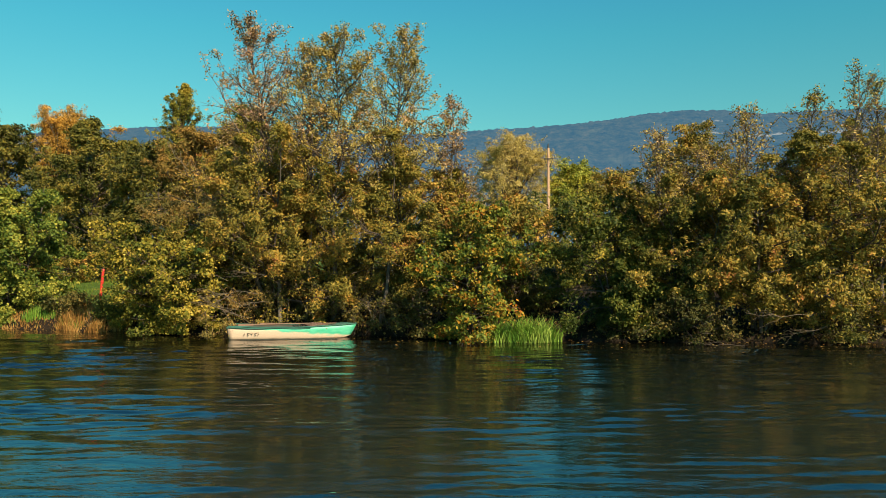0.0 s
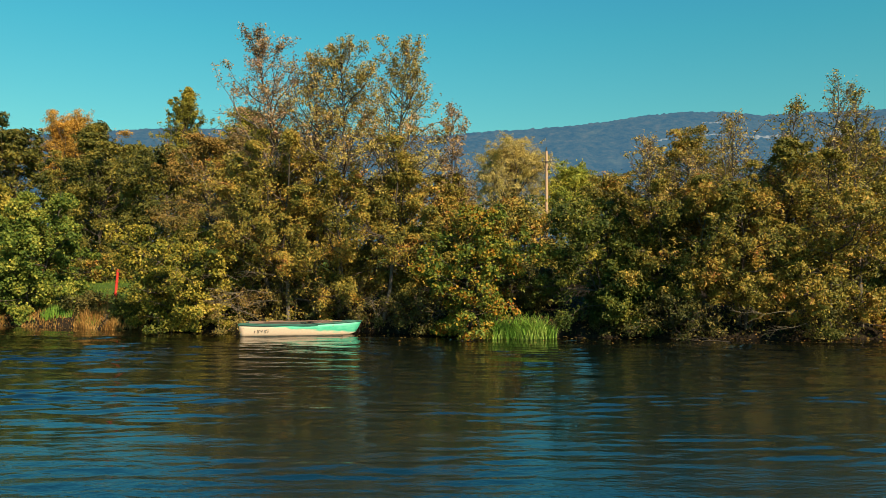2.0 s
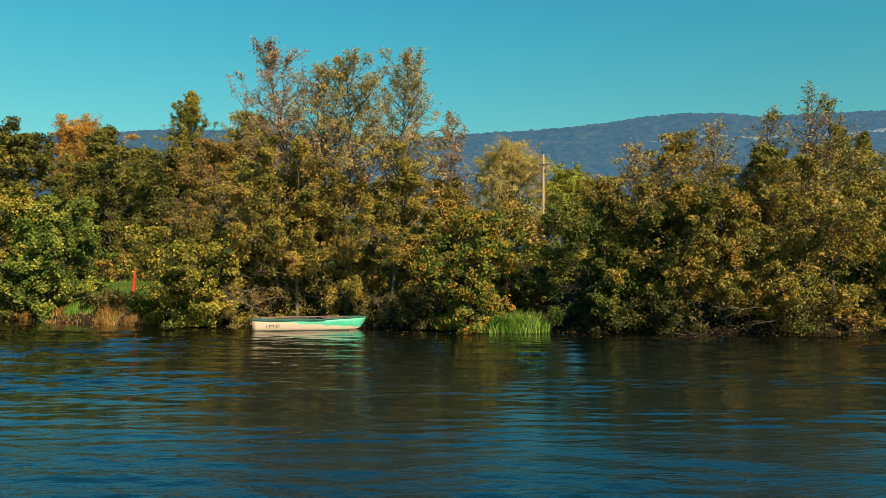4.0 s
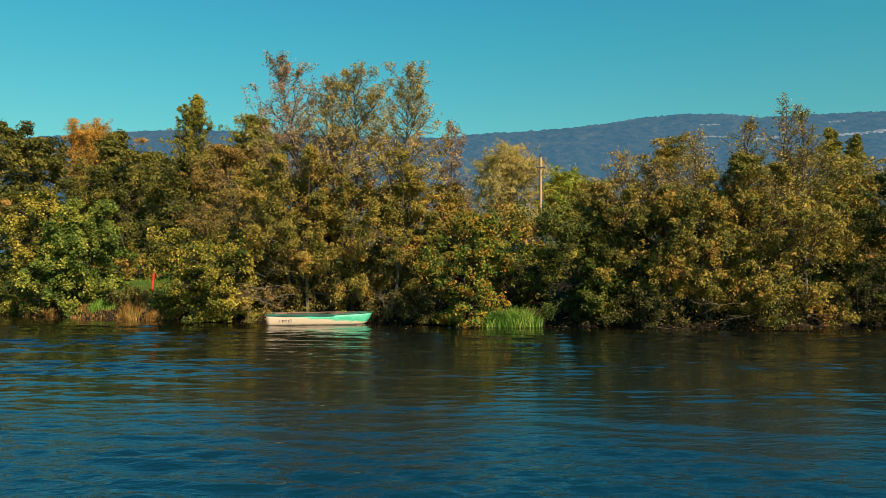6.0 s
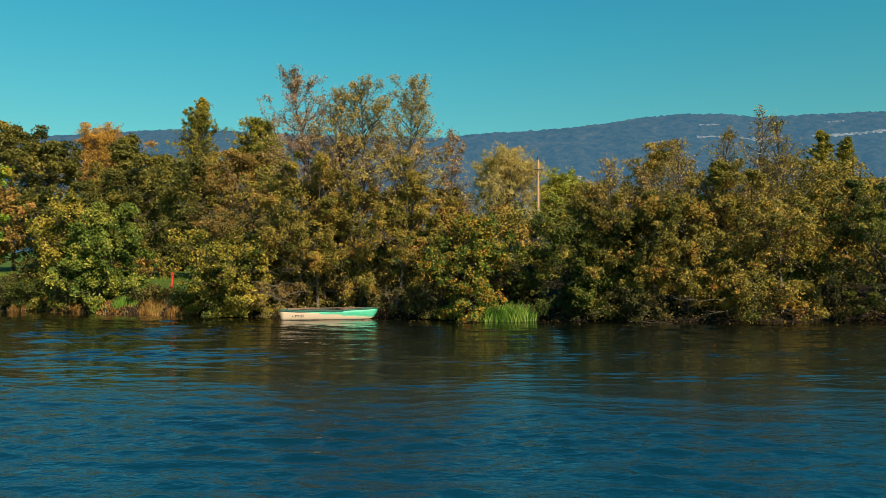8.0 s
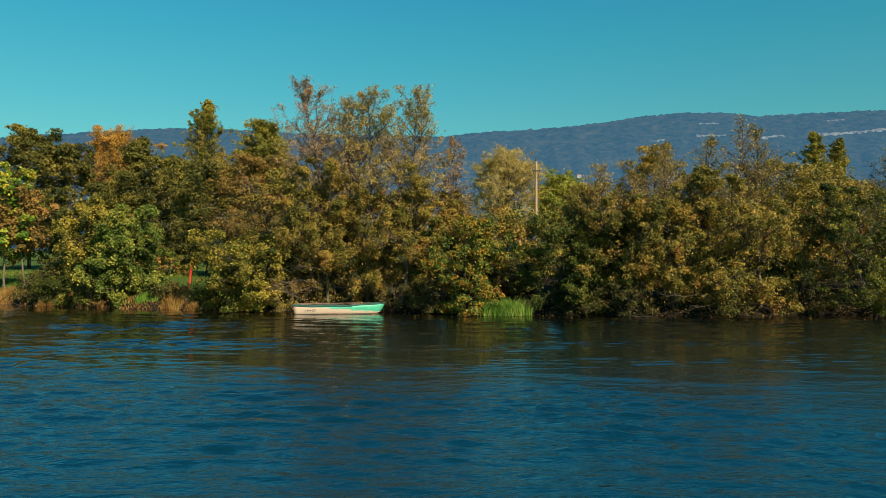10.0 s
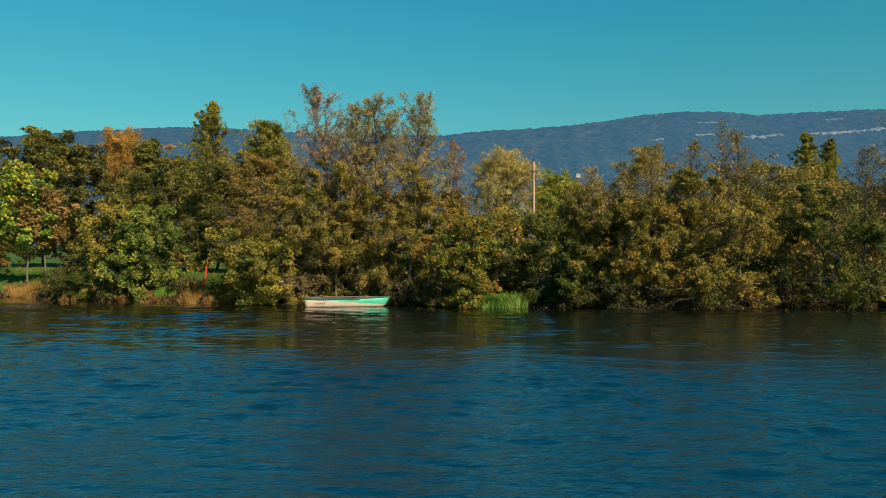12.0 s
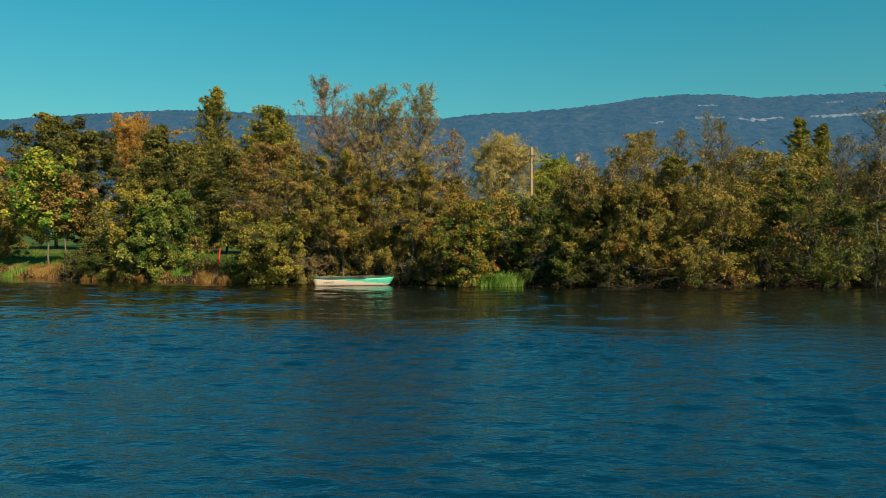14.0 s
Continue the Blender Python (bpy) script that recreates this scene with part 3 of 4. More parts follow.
    for j, (sx, sz, w, h, a) in enumerate([(-1.78, 0.22, 0.022, 0.10, 20), (-1.68, 0.24, 0.02, 0.15, -25), (-1.58, 0.22, 0.10, 0.02, 20), (-1.50, 0.25, 0.02, 0.12, 15), (-1.42, 0.22, 0.02, 0.13, -30), (-1.33, 0.25, 0.09, 0.02, -15), (-1.28, 0.21, 0.02, 0.09, 25)]):
        sx = sx + 0.14
        u = sx / 4.39 + 0.5
        b, fl, k, r = boat_station(u)
        yy = np.interp(sz, [k + 0.03, r * 0.38 + k * 0.62, r * 0.72 + k * 0.28, r], [fl, fl + (b - fl) * 0.55, b * 0.97, b])
        bm = bmesh.new()
        bmesh.ops.create_cube(bm, size=1, matrix=Matrix.Translation((sx, -yy - 0.001, sz)) @ pose(0, 0, 0, -18, a, 0) @ Matrix.Diagonal((w * 1.35, 0.008, h * 1.35, 1)))
        part("painted_stroke", bm, black_paint, hull)
    return ob


def oar(x, y, z, turn, tip):
    """A wooden oar lying in the boat, its blade aft."""
    ob = base("oar", x, y, z, "weathered brown wooden oar lying across the boat rim", "oar", "oars in the boat", turn)
    s = np.linspace(-1.15, 1.15, 8)
    P = np.stack([s, np.zeros(8), tip * s], 1)[None]
    child("shaft", raw_mesh("shaft", *tubes(P, np.array([0.024]), np.array([0.019]), 8), old_wood, smooth=True), ob)
    bm = bmesh.new()
    bmesh.ops.create_cube(bm, size=1, matrix=Matrix.Translation((-1.35, 0, -1.35 * tip)) @ pose(0, 0, 0, 25, 0, 0) @ Matrix.Diagonal((0.55, 0.15, 0.022, 1)))
    bmesh.ops.bevel(bm, geom=bm.edges[:], offset=0.01, segments=2, affect="EDGES")
    part("blade", bm, old_wood, ob)
    bm = bmesh.new()
    bmesh.ops.create_cone(bm, cap_ends=True, segments=10, radius1=0.024, radius2=0.018, depth=0.16, matrix=Matrix.Translation((1.2, 0, 1.2 * tip)) @ pose(0, 0, 0, 0, 90, 0))
    part("grip", bm, old_wood, ob)
    return ob


BOAT = (-5.63, 29.25, 6.5)
boat(*BOAT)
oar(-5.9, 29.12, 0.53, 8.5, 0.014)
oar(-5.2, 29.38, 0.52, 3.0, 0.008)


def bundle(x, y, z, turn):
    """A crumpled brown tarpaulin lying on the forward bench."""
    ob = base("tarpaulin", x, y, z, "crumpled brown tarpaulin lying in the boat", "tarpaulin", turn=turn)
    bm = bmesh.new()
    bmesh.ops.create_icosphere(bm, subdivisions=4, radius=1.0)
    for v in bm.verts:
        crease = noise.noise(v.co * 2.3) * 0.35 + noise.noise(v.co * 6.0) * 0.14
        v.co = Vector((v.co.x * 0.42, v.co.y * 0.26, max(v.co.z, -0.35) * 0.11)) * (1 + crease)
    part("sheet", bm, wood_material("brown_canvas", (0.05, 0.03, 0.022), (0.17, 0.10, 0.07)), ob, smooth=True)


bundle(-4.8, 29.35, 0.45, 10)


# ---------------------------------------------------------------- post and pole
def paint_red():
    n = Nodes("red_paint")
    w = n.noise(n.coords(scale=(1, 1, 0.5)), 14.0, 5.0, 0.6)
    c = n.ramp(w, [(0.28, (0.20, 0.02, 0.012)), (0.45, (0.62, 0.035, 0.02)), (0.8, (0.72, 0.06, 0.035))])
    return n.principled(Base_Color=c, Roughness=0.45, Normal=n.bump(w, 0.2, 0.01))


def marker_post(x, y):
    z = float(ground_z(x, y))
    ob = base("marker_post", x, y, z - 0.05, "leaning red-painted marker post on the grassy bank", "post")
    ob.matrix_basis = pose(x, y, z - 0.1, 0, 5.5, 0)
    red = paint_red()
    bm = bmesh.new()
    bmesh.ops.create_cone(bm, cap_ends=True, segments=16, radius1=0.06, radius2=0.055, depth=1.6, matrix=Matrix.Translation((0, 0, 0.8)))
    part("shaft", bm, red, ob, smooth=False)
    bm = bmesh.new()
    bmesh.ops.create_cone(bm, cap_ends=True, segments=16, radius1=0.072, radius2=0.05, depth=0.06, matrix=Matrix.Translation((0, 0, 1.63)))
    part("cap", bm, red, ob)
    for h in (0.35, 1.1):
        bm = bmesh.new()
        bmesh.ops.create_cone(bm, cap_ends=True, segments=16, radius1=0.074, radius2=0.074, depth=0.05, matrix=Matrix.Translation((0, 0, h)))
        part("collar", bm, red, ob)


def utility_pole(x, y, top):
    z = float(ground_z(x, y))
    ob = base("utility_pole", x, y, z - 0.3, "wooden power-line pole with small insulator brackets, among trees", "utility pole")
    h = top - z + 0.3
    mat = bark_material("pole_wood", (0.28, 0.15, 0.085), (0.52, 0.32, 0.19), 2.0)
    P = np.stack([np.zeros(6), np.zeros(6), np.linspace(0, h, 6)], 1)[None]
    child("shaft", raw_mesh("shaft", *tubes(P, np.array([0.18]), np.array([0.14]), 12), mat, smooth=True), ob)
    iron = black_paint
    white = wood_material("porcelain", (0.16, 0.13, 0.10), (0.3, 0.26, 0.22))
    bm = bmesh.new()
    bmesh.ops.create_cube(bm, size=1, matrix=Matrix.Translation((0, -0.22, h - 1.2)) @ Matrix.Diagonal((1.05, 0.1, 0.11, 1)))
    part("crossarm", bm, iron, ob)
    for sx in (-0.45, 0.45):
        bm = bmesh.new()
        bmesh.ops.create_cone(bm, cap_ends=True, segments=10, radius1=0.07, radius2=0.05, depth=0.28, matrix=Matrix.Translation((sx, -0.22, h - 0.98)))
        part("insulator", bm, white, ob)
    for sx in (-1, 1):
        P = np.array([[[sx * 0.1, -0.2, h - 2.1], [sx * 0.28, -0.2, h - 1.65], [sx * 0.42, -0.2, h - 1.25]]])
        child("brace", raw_mesh("brace", *tubes(P, np.array([0.035]), np.array([0.035]), 6), iron), ob)
    bm = bmesh.new()
    bmesh.ops.create_cone(bm, cap_ends=True, segments=10, radius1=0.1, radius2=0.06, depth=0.5, matrix=Matrix.Translation((0, 0, h + 0.2)))
    part("pole_cap", bm, iron, ob)


def far_house(x, y, z):
    ob = base("far_house", x, y, z, "tiny white house on the far mountain slope", "house", turn=12)
    bm = bmesh.new()
    bmesh.ops.create_cube(bm, size=1, matrix=Matrix.Translation((0, 0, 2.5)) @ Matrix.Diagonal((13, 8, 9, 1)))
    part("wall", bm, wood_material("white_render", (0.36, 0.35, 0.33), (0.46, 0.45, 0.43)), ob)
    bm = bmesh.new()
    vs = [bm.verts.new(p) for p in ((-7, -4.6, 6.9), (7, -4.6, 6.9), (7, 4.6, 6.9), (-7, 4.6, 6.9), (-7, 0, 10.2), (7, 0, 10.2))]
    for f in ((0, 1, 5, 4), (2, 3, 4, 5), (0, 4, 3), (1, 2, 5), (3, 2, 1, 0)):
        bm.faces.new([vs[q] for q in f])
    part("roof", bm, wood_material("roof_tiles", (0.22, 0.12, 0.09), (0.36, 0.22, 0.17)), ob)
    for wx in (-4, 0, 4):
        bm = bmesh.new()
        bmesh.ops.create_cube(bm, size=1, matrix=Matrix.Translation((wx, -4.02, 4.2)) @ Matrix.Diagonal((1.3, 0.12, 1.8, 1)))
        part("window", bm, black_paint, ob)


far_house(421.0, 2390.0, 226.0)
marker_post(-14.95, 34.3)
utility_pole(11.35, 85.0, 14.2)


# ---------------------------------------------------------------- trees and shrubs of the near bank
TALL = dict(profile=broom, rise=(22, 62), second=9, third=4, size=0.10, bark_mat=bark_alder, group="tall alders", jitter=0.07, clumping=0.45, narrow=0.66, trunk_r=0.085, tuft=0.24, tuft_share=0.16, tuft_keep=0.6)
GOLDEN = "tall thin autumn alder with sparse golden leaves at its top"
plant("tall_alder", GOLDEN, -6.4, 30.9, 12.3, 3.7, leaf_rosy, 11, s0=0.42, limbs=48, leaves=12500, lean=(-0.7, 0), **TALL)
plant("tall_alder", GOLDEN, -5.4, 31.4, 11.0, 3.1, leaf_crown, 15, s0=0.44, limbs=40, leaves=8500, lean=(-0.3, 0), **TALL)
plant("tall_alder", GOLDEN, -4.3, 31.0, 11.4, 3.6, leaf_crown, 12, s0=0.40, limbs=48, leaves=14500, lean=(0.25, 0), **TALL)
plant("tall_alder", GOLDEN, -2.5, 30.6, 11.7, 3.4, leaf_crown, 13, s0=0.36, limbs=52, leaves=16500, lean=(0.3, 0), **TALL)
plant("tall_alder", "slender young alder with sparse golden leaves", 0.35, 31.0, 9.0, 1.8, leaf_rosy, 14, s0=0.32, limbs=36, leaves=6500, lean=(0.3, 0), **TALL)

BUSH = dict(size=0.120, narrow=0.58, jitter=0.10, tuft=0.26, tuft_share=0.55, tuft_keep=0.6, group="bank alders")
MANY = "dense many-stemmed alder with olive and gold leaves"
SHOOT = "dense bushy alder with olive leaves and thin top shoots"
OVER = "dense bushy alder with olive leaves hanging over the water"
HAZEL = "yellow-green broad-leaved shrub hanging over the water"
plant("alder_shrub", MANY, -6.7, 31.6, 7.8, 3.2, leaf_alder, 21, stems=5, stem_spread=2.2, s0=0.10, limbs=64, leaves=66000, profile=pointed, **BUSH)
plant("alder_shrub", MANY, -3.7, 31.3, 7.7, 3.2, leaf_alder, 22, stems=5, stem_spread=2.2, s0=0.15, limbs=64, leaves=56000, rise=(4, 55), toward=(0, -0.3, 0), profile=egg, **BUSH)
plant("alder_shrub", MANY, -1.0, 30.9, 7.5, 3.0, leaf_alder, 23, stems=5, stem_spread=2.0, s0=0.15, limbs=64, leaves=55000, rise=(4, 55), toward=(0, -0.3, 0), profile=egg, **BUSH)
plant("alder_shrub", "brownish many-stemmed alder with thin autumn leaves", 1.4, 31.0, 5.8, 1.7, leaf_brown, 24, stems=4, stem_spread=1.4, s0=0.27, limbs=50, leaves=42000, profile=pointed, **BUSH)
plant("sallow_shrub", "grey-brown willow shrub with drooping fine leaves over the water", -9.1, 31.9, 6.6, 3.0, leaf_sallow, 25, stems=5, stem_spread=1.8, s0=0.10, limbs=60, rise=(0, 50), leaves=56000, size=0.13, narrow=0.36, droop=0.3, toward=(-0.25, 0.0, 0.05), category="shrub")
plant("hazel_shrub", HAZEL, -11.0, 31.1, 4.0, 2.3, leaf_hazel, 26, stems=5, stem_spread=1.2, s0=0.05, limbs=50, rise=(-18, 50), second=8, third=4, leaves=27000, size=0.115, narrow=0.72, toward=(0, -0.5, -0.05), category="shrub", up=0.3, corners=4)
plant("hazel_shrub", HAZEL, -9.8, 31.0, 3.3, 1.9, leaf_hazel, 27, stems=4, stem_spread=1.0, s0=0.05, limbs=40, rise=(-18, 50), second=8, third=4, leaves=17000, size=0.11, narrow=0.72, toward=(0, -0.5, -0.1), category="shrub", up=0.3, corners=4)
plant("dogwood_shrub", "shrub turning from green to orange and red above the water", 0.7, 28.9, 4.8, 2.1, leaf_turning, 28, stems=5, stem_spread=1.3, s0=0.05, limbs=54, rise=(-14, 55), second=8, third=5, leaves=30000, size=0.115, narrow=0.7, toward=(0, -0.45, -0.05), category="shrub", up=0.3, corners=4)
plant("dark_alder_shrub", "dark green shrub with lit yellowish upper leaves", 6.6, 28.6, 5.2, 2.2, leaf_dark, 29, stems=5, stem_spread=1.6, s0=0.08, limbs=58, rise=(-10, 40), leaves=62000, size=0.115, narrow=0.75, toward=(0, -0.45, 0), category="shrub")
plant("alder_shrub", SHOOT, 9.0, 28.6, 6.4, 2.8, leaf_olive, 30, stems=6, stem_spread=2.2, s0=0.14, limbs=70, rise=(0, 60), leaves=56000, toward=(0, -0.45, 0.05), profile=egg, **BUSH)
plant("alder_shrub", SHOOT, 11.4, 28.2, 7.2, 3.0, leaf_alder, 31, stems=6, stem_spread=2.0, s0=0.12, limbs=70, rise=(-4, 60), leaves=56000, toward=(0, -0.55, 0.02), profile=egg, **BUSH)
plant("alder_shrub", "tall bushy alder with olive-gold leaves and bare top shoots", 14.3, 28.1, 7.6, 3.2, leaf_bronze, 32, stems=6, stem_spread=2.0, s0=0.07, limbs=76, rise=(-10, 62), leaves=64000, toward=(0, -0.5, 0.0), profile=egg, **BUSH)
plant("alder_shrub", OVER, 21.8, 27.8, 6.6, 3.6, leaf_dark, 33, stems=6, stem_spread=2.6, s0=0.06, limbs=70, rise=(2, 55), leaves=56000, toward=(0, -0.45, 0.05), profile=egg, **BUSH)
plant("tall_alder", "tall thin alder with scattered leaves at its top", 26.2, 27.6, 13.0, 3.8, leaf_crown, 34, s0=0.35, limbs=50, leaves=10000, **TALL)
plant("dark_alder_shrub", "dark low shrub at the water's edge in a gap", 17.0, 30.0, 4.8, 2.2, leaf_dark, 35, stems=4, stem_spread=1.2, s0=0.05, limbs=44, rise=(-8, 45), leaves=30000, size=0.12, category="shrub")
plant("alder_shrub", OVER, 27.8, 28.8, 8.0, 3.4, leaf_dark, 36, stems=5, stem_spread=2.0, s0=0.05, limbs=50, leaves=40000, twigs=False, **BUSH)
TOPS = "thin young alder with scattered golden leaves above the shrubs"
SPARSE = dict(TALL, leaves=3600, limbs=44, s0=0.42)
plant("young_alder", TOPS, 8.0, 29.0, 7.2, 2.2, leaf_crown, 37, lean=(-0.2, 0), **SPARSE)
plant("young_alder", TOPS, 9.9, 29.2, 6.9, 2.2, leaf_alder, 38, lean=(0.1, 0), **SPARSE)
plant("young_alder", TOPS, 11.2, 28.4, 8.1, 2.5, leaf_crown, 39, lean=(0.1, 0), **SPARSE)
plant("young_alder", TOPS, 13.1, 28.0, 8.8, 2.2, leaf_bronze, 40, lean=(0.2, 0), **SPARSE)
plant("young_alder", TOPS, 14.5, 28.2, 9.7, 2.2, leaf_crown, 46, lean=(0.2, 0), **dict(SPARSE, leaves=2000))
plant("young_alder", TOPS, 15.8, 28.3, 8.9, 2.3, leaf_bronze, 47, lean=(0.2, 0), **SPARSE)
plant("young_alder", TOPS, 24.6, 28.3, 9.6, 2.8, leaf_crown, 48, lean=(-0.2, 0), **SPARSE)
plant("young_alder", TOPS, 22.6, 28.6, 7.9, 2.6, leaf_bronze, 49, lean=(0.2, 0), **SPARSE)
# twiggy undergrowth along the foot of the bank, leaf colour darkened in place of shade
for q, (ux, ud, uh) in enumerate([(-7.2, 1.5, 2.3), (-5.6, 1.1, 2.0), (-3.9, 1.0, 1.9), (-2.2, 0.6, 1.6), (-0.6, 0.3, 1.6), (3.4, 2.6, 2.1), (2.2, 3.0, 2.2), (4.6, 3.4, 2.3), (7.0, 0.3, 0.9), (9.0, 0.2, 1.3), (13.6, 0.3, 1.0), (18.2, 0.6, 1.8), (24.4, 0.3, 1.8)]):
    plant("undergrowth_shrub", "twiggy undergrowth with few brown leaves, coloured dark for the shaded bank foot", ux, float(shore(ux)) + ud, uh, 1.25, leaf_shade_thicket, 100 + q, stems=6, stem_spread=1.1, s0=0.05, limbs=36, rise=(-8, 50), second=6, third=3, leaves=5000, size=0.10, narrow=0.7, toward=(0, -0.3, 0), category="shrub", group="undergrowth", trunk_r=0.03)
# low growth that breaks up the grass along the meadow's edge
for q, (ux, ud, uh) in enumerate([(-24.9, 0.4, 1.7), (-22.6, 0.5, 1.4), (-20.4, 0.3, 1.9), (-15.9, 1.2, 0.95), (-12.9, 0.6, 1.5)]):
    plant("undergrowth_shrub", "low dark green growth in the dry grass by the water", ux, float(shore(ux)) + ud, uh, 0.95, leaf_dark if q % 3 else leaf_shade_thicket, 150 + q, stems=6, stem_spread=0.8, s0=0.05, limbs=30, rise=(-8, 50), second=6, third=3, leaves=6000, size=0.11, narrow=0.7, category="shrub", group="undergrowth", trunk_r=0.03)
# left part of the bank
plant("maple_shrub", "bushy green maple with lit yellowish leaves above the water", -18.8, 34.2, 6.1, 2.35, leaf_maple, 41, stems=4, stem_spread=1.3, s0=0.05, limbs=66, rise=(-12, 55), profile=egg, second=8, third=4, leaves=44000, size=0.125, narrow=0.78, toward=(0, -0.2, 0), category="shrub", up=0.3, corners=4)
plant("maple_shrub", "pale yellow-green leafy shrub on the bank", -21.0, 36.0, 6.0, 2.2, leaf_hazel, 42, stems=3, stem_spread=1.0, s0=0.08, limbs=46, second=8, third=4, leaves=26000, size=0.125, narrow=0.78, category="shrub", up=0.3, corners=4)
plant("maple_tree", "small green maple turning yellow at the top", -28.7, 39.9, 8.0, 3.0, leaf_vivid, 43, bark_mat=bark_grey, s0=0.3, limbs=46, rise=(5, 55), second=7, third=4, leaves=24000, size=0.17, narrow=0.8, trunk_r=0.075, lean=(-0.5, 0), twigs=False, up=0.3, corners=4)
plant("maple_tree", "small maple with orange-brown leaves on the bank", -27.3, 39.7, 6.8, 2.0, leaf_brown, 44, bark_mat=bark_grey, s0=0.34, limbs=34, rise=(10, 55), second=6, third=4, leaves=12000, size=0.16, narrow=0.8, trunk_r=0.07, lean=(-0.25, 0), twigs=False, up=0.3, corners=4)
plant("alder_shrub", "yellowing bushy tree on the bank", -34.8, 43.5, 9.2, 3.4, leaf_alder, 45, stems=3, stem_spread=1.6, s0=0.06, limbs=46, leaves=34000, size=0.17, twigs=False, group="bank alders")

# low shrubs that break up the meadow behind the left bank
for q, (ux, uy, uh) in enumerate([(-36.5, 46.5, 2.6), (-24.0, 39.5, 2.2), (-24.8, 45.5, 2.8), (-38.5, 48.5, 3.0), (-21.5, 47.5, 2.6)]):
    plant("meadow_shrub", "low dark olive shrub at the edge of the meadow", ux, uy, uh, 1.9, leaf_woods if q % 2 else leaf_alder, 130 + q, stems=4, stem_spread=1.4, s0=0.05, limbs=36, rise=(-5, 50), second=6, third=3, leaves=9000, size=0.15, narrow=0.7, category="shrub", group="meadow shrubs", twigs=False, trunk_r=0.04)

# ---------------------------------------------------------------- trees behind
FAR = dict(second=7, third=4, twigs=False, jitter=0.14, narrow=0.6, tuft=0.6, tuft_share=0.62, tuft_keep=0.7, vary=(0.82, 1.08))
POPLAR = dict(second_len=0.2, second=6, third=4, twigs=False, jitter=0.14, narrow=0.62, tuft=0.32, tuft_share=0.32, tuft_keep=0.9, vary=(0.82, 1.1))
DARK = "dense dark green tree at the meadow edge"
plant("woodland_tree", DARK, -42.3, 69.0, 15.2, 5.8, leaf_woods, 51, s0=0.06, limbs=64, leaves=45200, size=0.281, **FAR)
plant("woodland_tree", DARK, -37.6, 67.0, 12.2, 4.6, leaf_woods, 52, s0=0.06, limbs=64, leaves=35100, size=0.3, **FAR)
plant("woodland_tree", DARK, -31.4, 68.5, 13.8, 4.2, leaf_woods, 53, s0=0.06, limbs=64, leaves=35100, size=0.3, profile=cone, **FAR)
plant("woodland_tree", DARK, -27.0, 68.0, 11.7, 4.4, leaf_woods, 54, s0=0.06, limbs=64, leaves=35100, size=0.3, **FAR)
plant("birch_tree", "orange autumn birch rising behind dark trees", -36.8, 76.5, 13.2, 6.6, leaf_russet, 55, s0=0.30, profile=dome, limbs=130, clumping=3.0, second_len=0.3, leaves=72000, size=0.159, rise=(30, 75), bark_mat=bark_pale, **dict(FAR, tuft_share=0.4, tuft=0.5, jitter=0.1, vary=(0.8, 1.05)))
plant("poplar_tree", "tall narrow green columnar poplar", -38.8, 115.0, 27.8, 7.0, leaf_poplar, 56, s0=0.04, limbs=230, rise=(56, 66), clumping=3.0, profile=flame, leaves=73600, size=0.255, **POPLAR)
plant("woodland_tree", "tall rounded olive-green tree far behind", -28.0, 111.0, 22.4, 6.6, leaf_poplar, 57, s0=0.2, profile=dome, limbs=130, leaves=65500, size=0.31, rise=(15, 62), clumping=1.6, **dict(FAR, tuft_share=0.4, vary=(0.85, 1.1)))
plant("woodland_tree", "rounded olive-green tree far behind", -34.0, 110.0, 17.8, 5.5, leaf_alder, 58, s0=0.08, limbs=60, leaves=27100, size=0.304, **FAR)
plant("browning_tree", "thin browning tree behind the bank shrubs", -14.0, 45.0, 9.4, 3.4, leaf_brown, 59, s0=0.08, limbs=54, leaves=40000, size=0.157, **dict(FAR, tuft=0.4))
plant("woodland_tree", "dark green tree behind the bank shrubs", -19.2, 52.0, 8.9, 3.4, leaf_woods, 60, s0=0.06, limbs=54, leaves=38500, size=0.215, **FAR)
plant("woodland_tree", "dark green tree behind the bank shrubs", -26.5, 60.0, 9.4, 4.4, leaf_woods, 61, s0=0.06, limbs=54, leaves=31700, size=0.23, **FAR)
plant("willow_tree", "pale straw-coloured autumn willow behind the bank", 8.0, 94.0, 13.7, 8.0, leaf_willow, 62, s0=0.25, profile=dome, clumping=2.5, limbs=110, rise=(25, 70), leaves=76800, size=0.171, droop=0.15, **dict(FAR, tuft_share=0.35, jitter=0.12))
plant("woodland_tree", "bright green tree turning yellow beside a pole", 15.8, 96.0, 11.9, 6.8, leaf_lime, 63, s0=0.2, profile=egg, clumping=2.0, limbs=110, rise=(35, 75), leaves=59300, size=0.241, **dict(FAR, tuft_share=0.5))
plant("poplar_tree", "narrow dark green columnar poplar behind the shrubs", 60.9, 116.0, 23.0, 4.6, leaf_poplar, 64, s0=0.04, limbs=200, rise=(56, 66), clumping=3.0, profile=flame, leaves=52800, size=0.255, group="pair of poplars", **POPLAR)
plant("poplar_tree", "narrow olive-green columnar poplar behind the shrubs", 63.8, 117.0, 21.9, 4.1, leaf_poplar, 65, s0=0.04, limbs=180, rise=(56, 66), clumping=3.0, profile=flame, leaves=41600, size=0.255, group="pair of poplars", **POPLAR)
plant("woodland_tree", "olive tree behind the bank alders", 19.0, 60.0, 11.8, 4.2, leaf_alder, 66, s0=0.06, limbs=54, leaves=31700, size=0.196, **FAR)
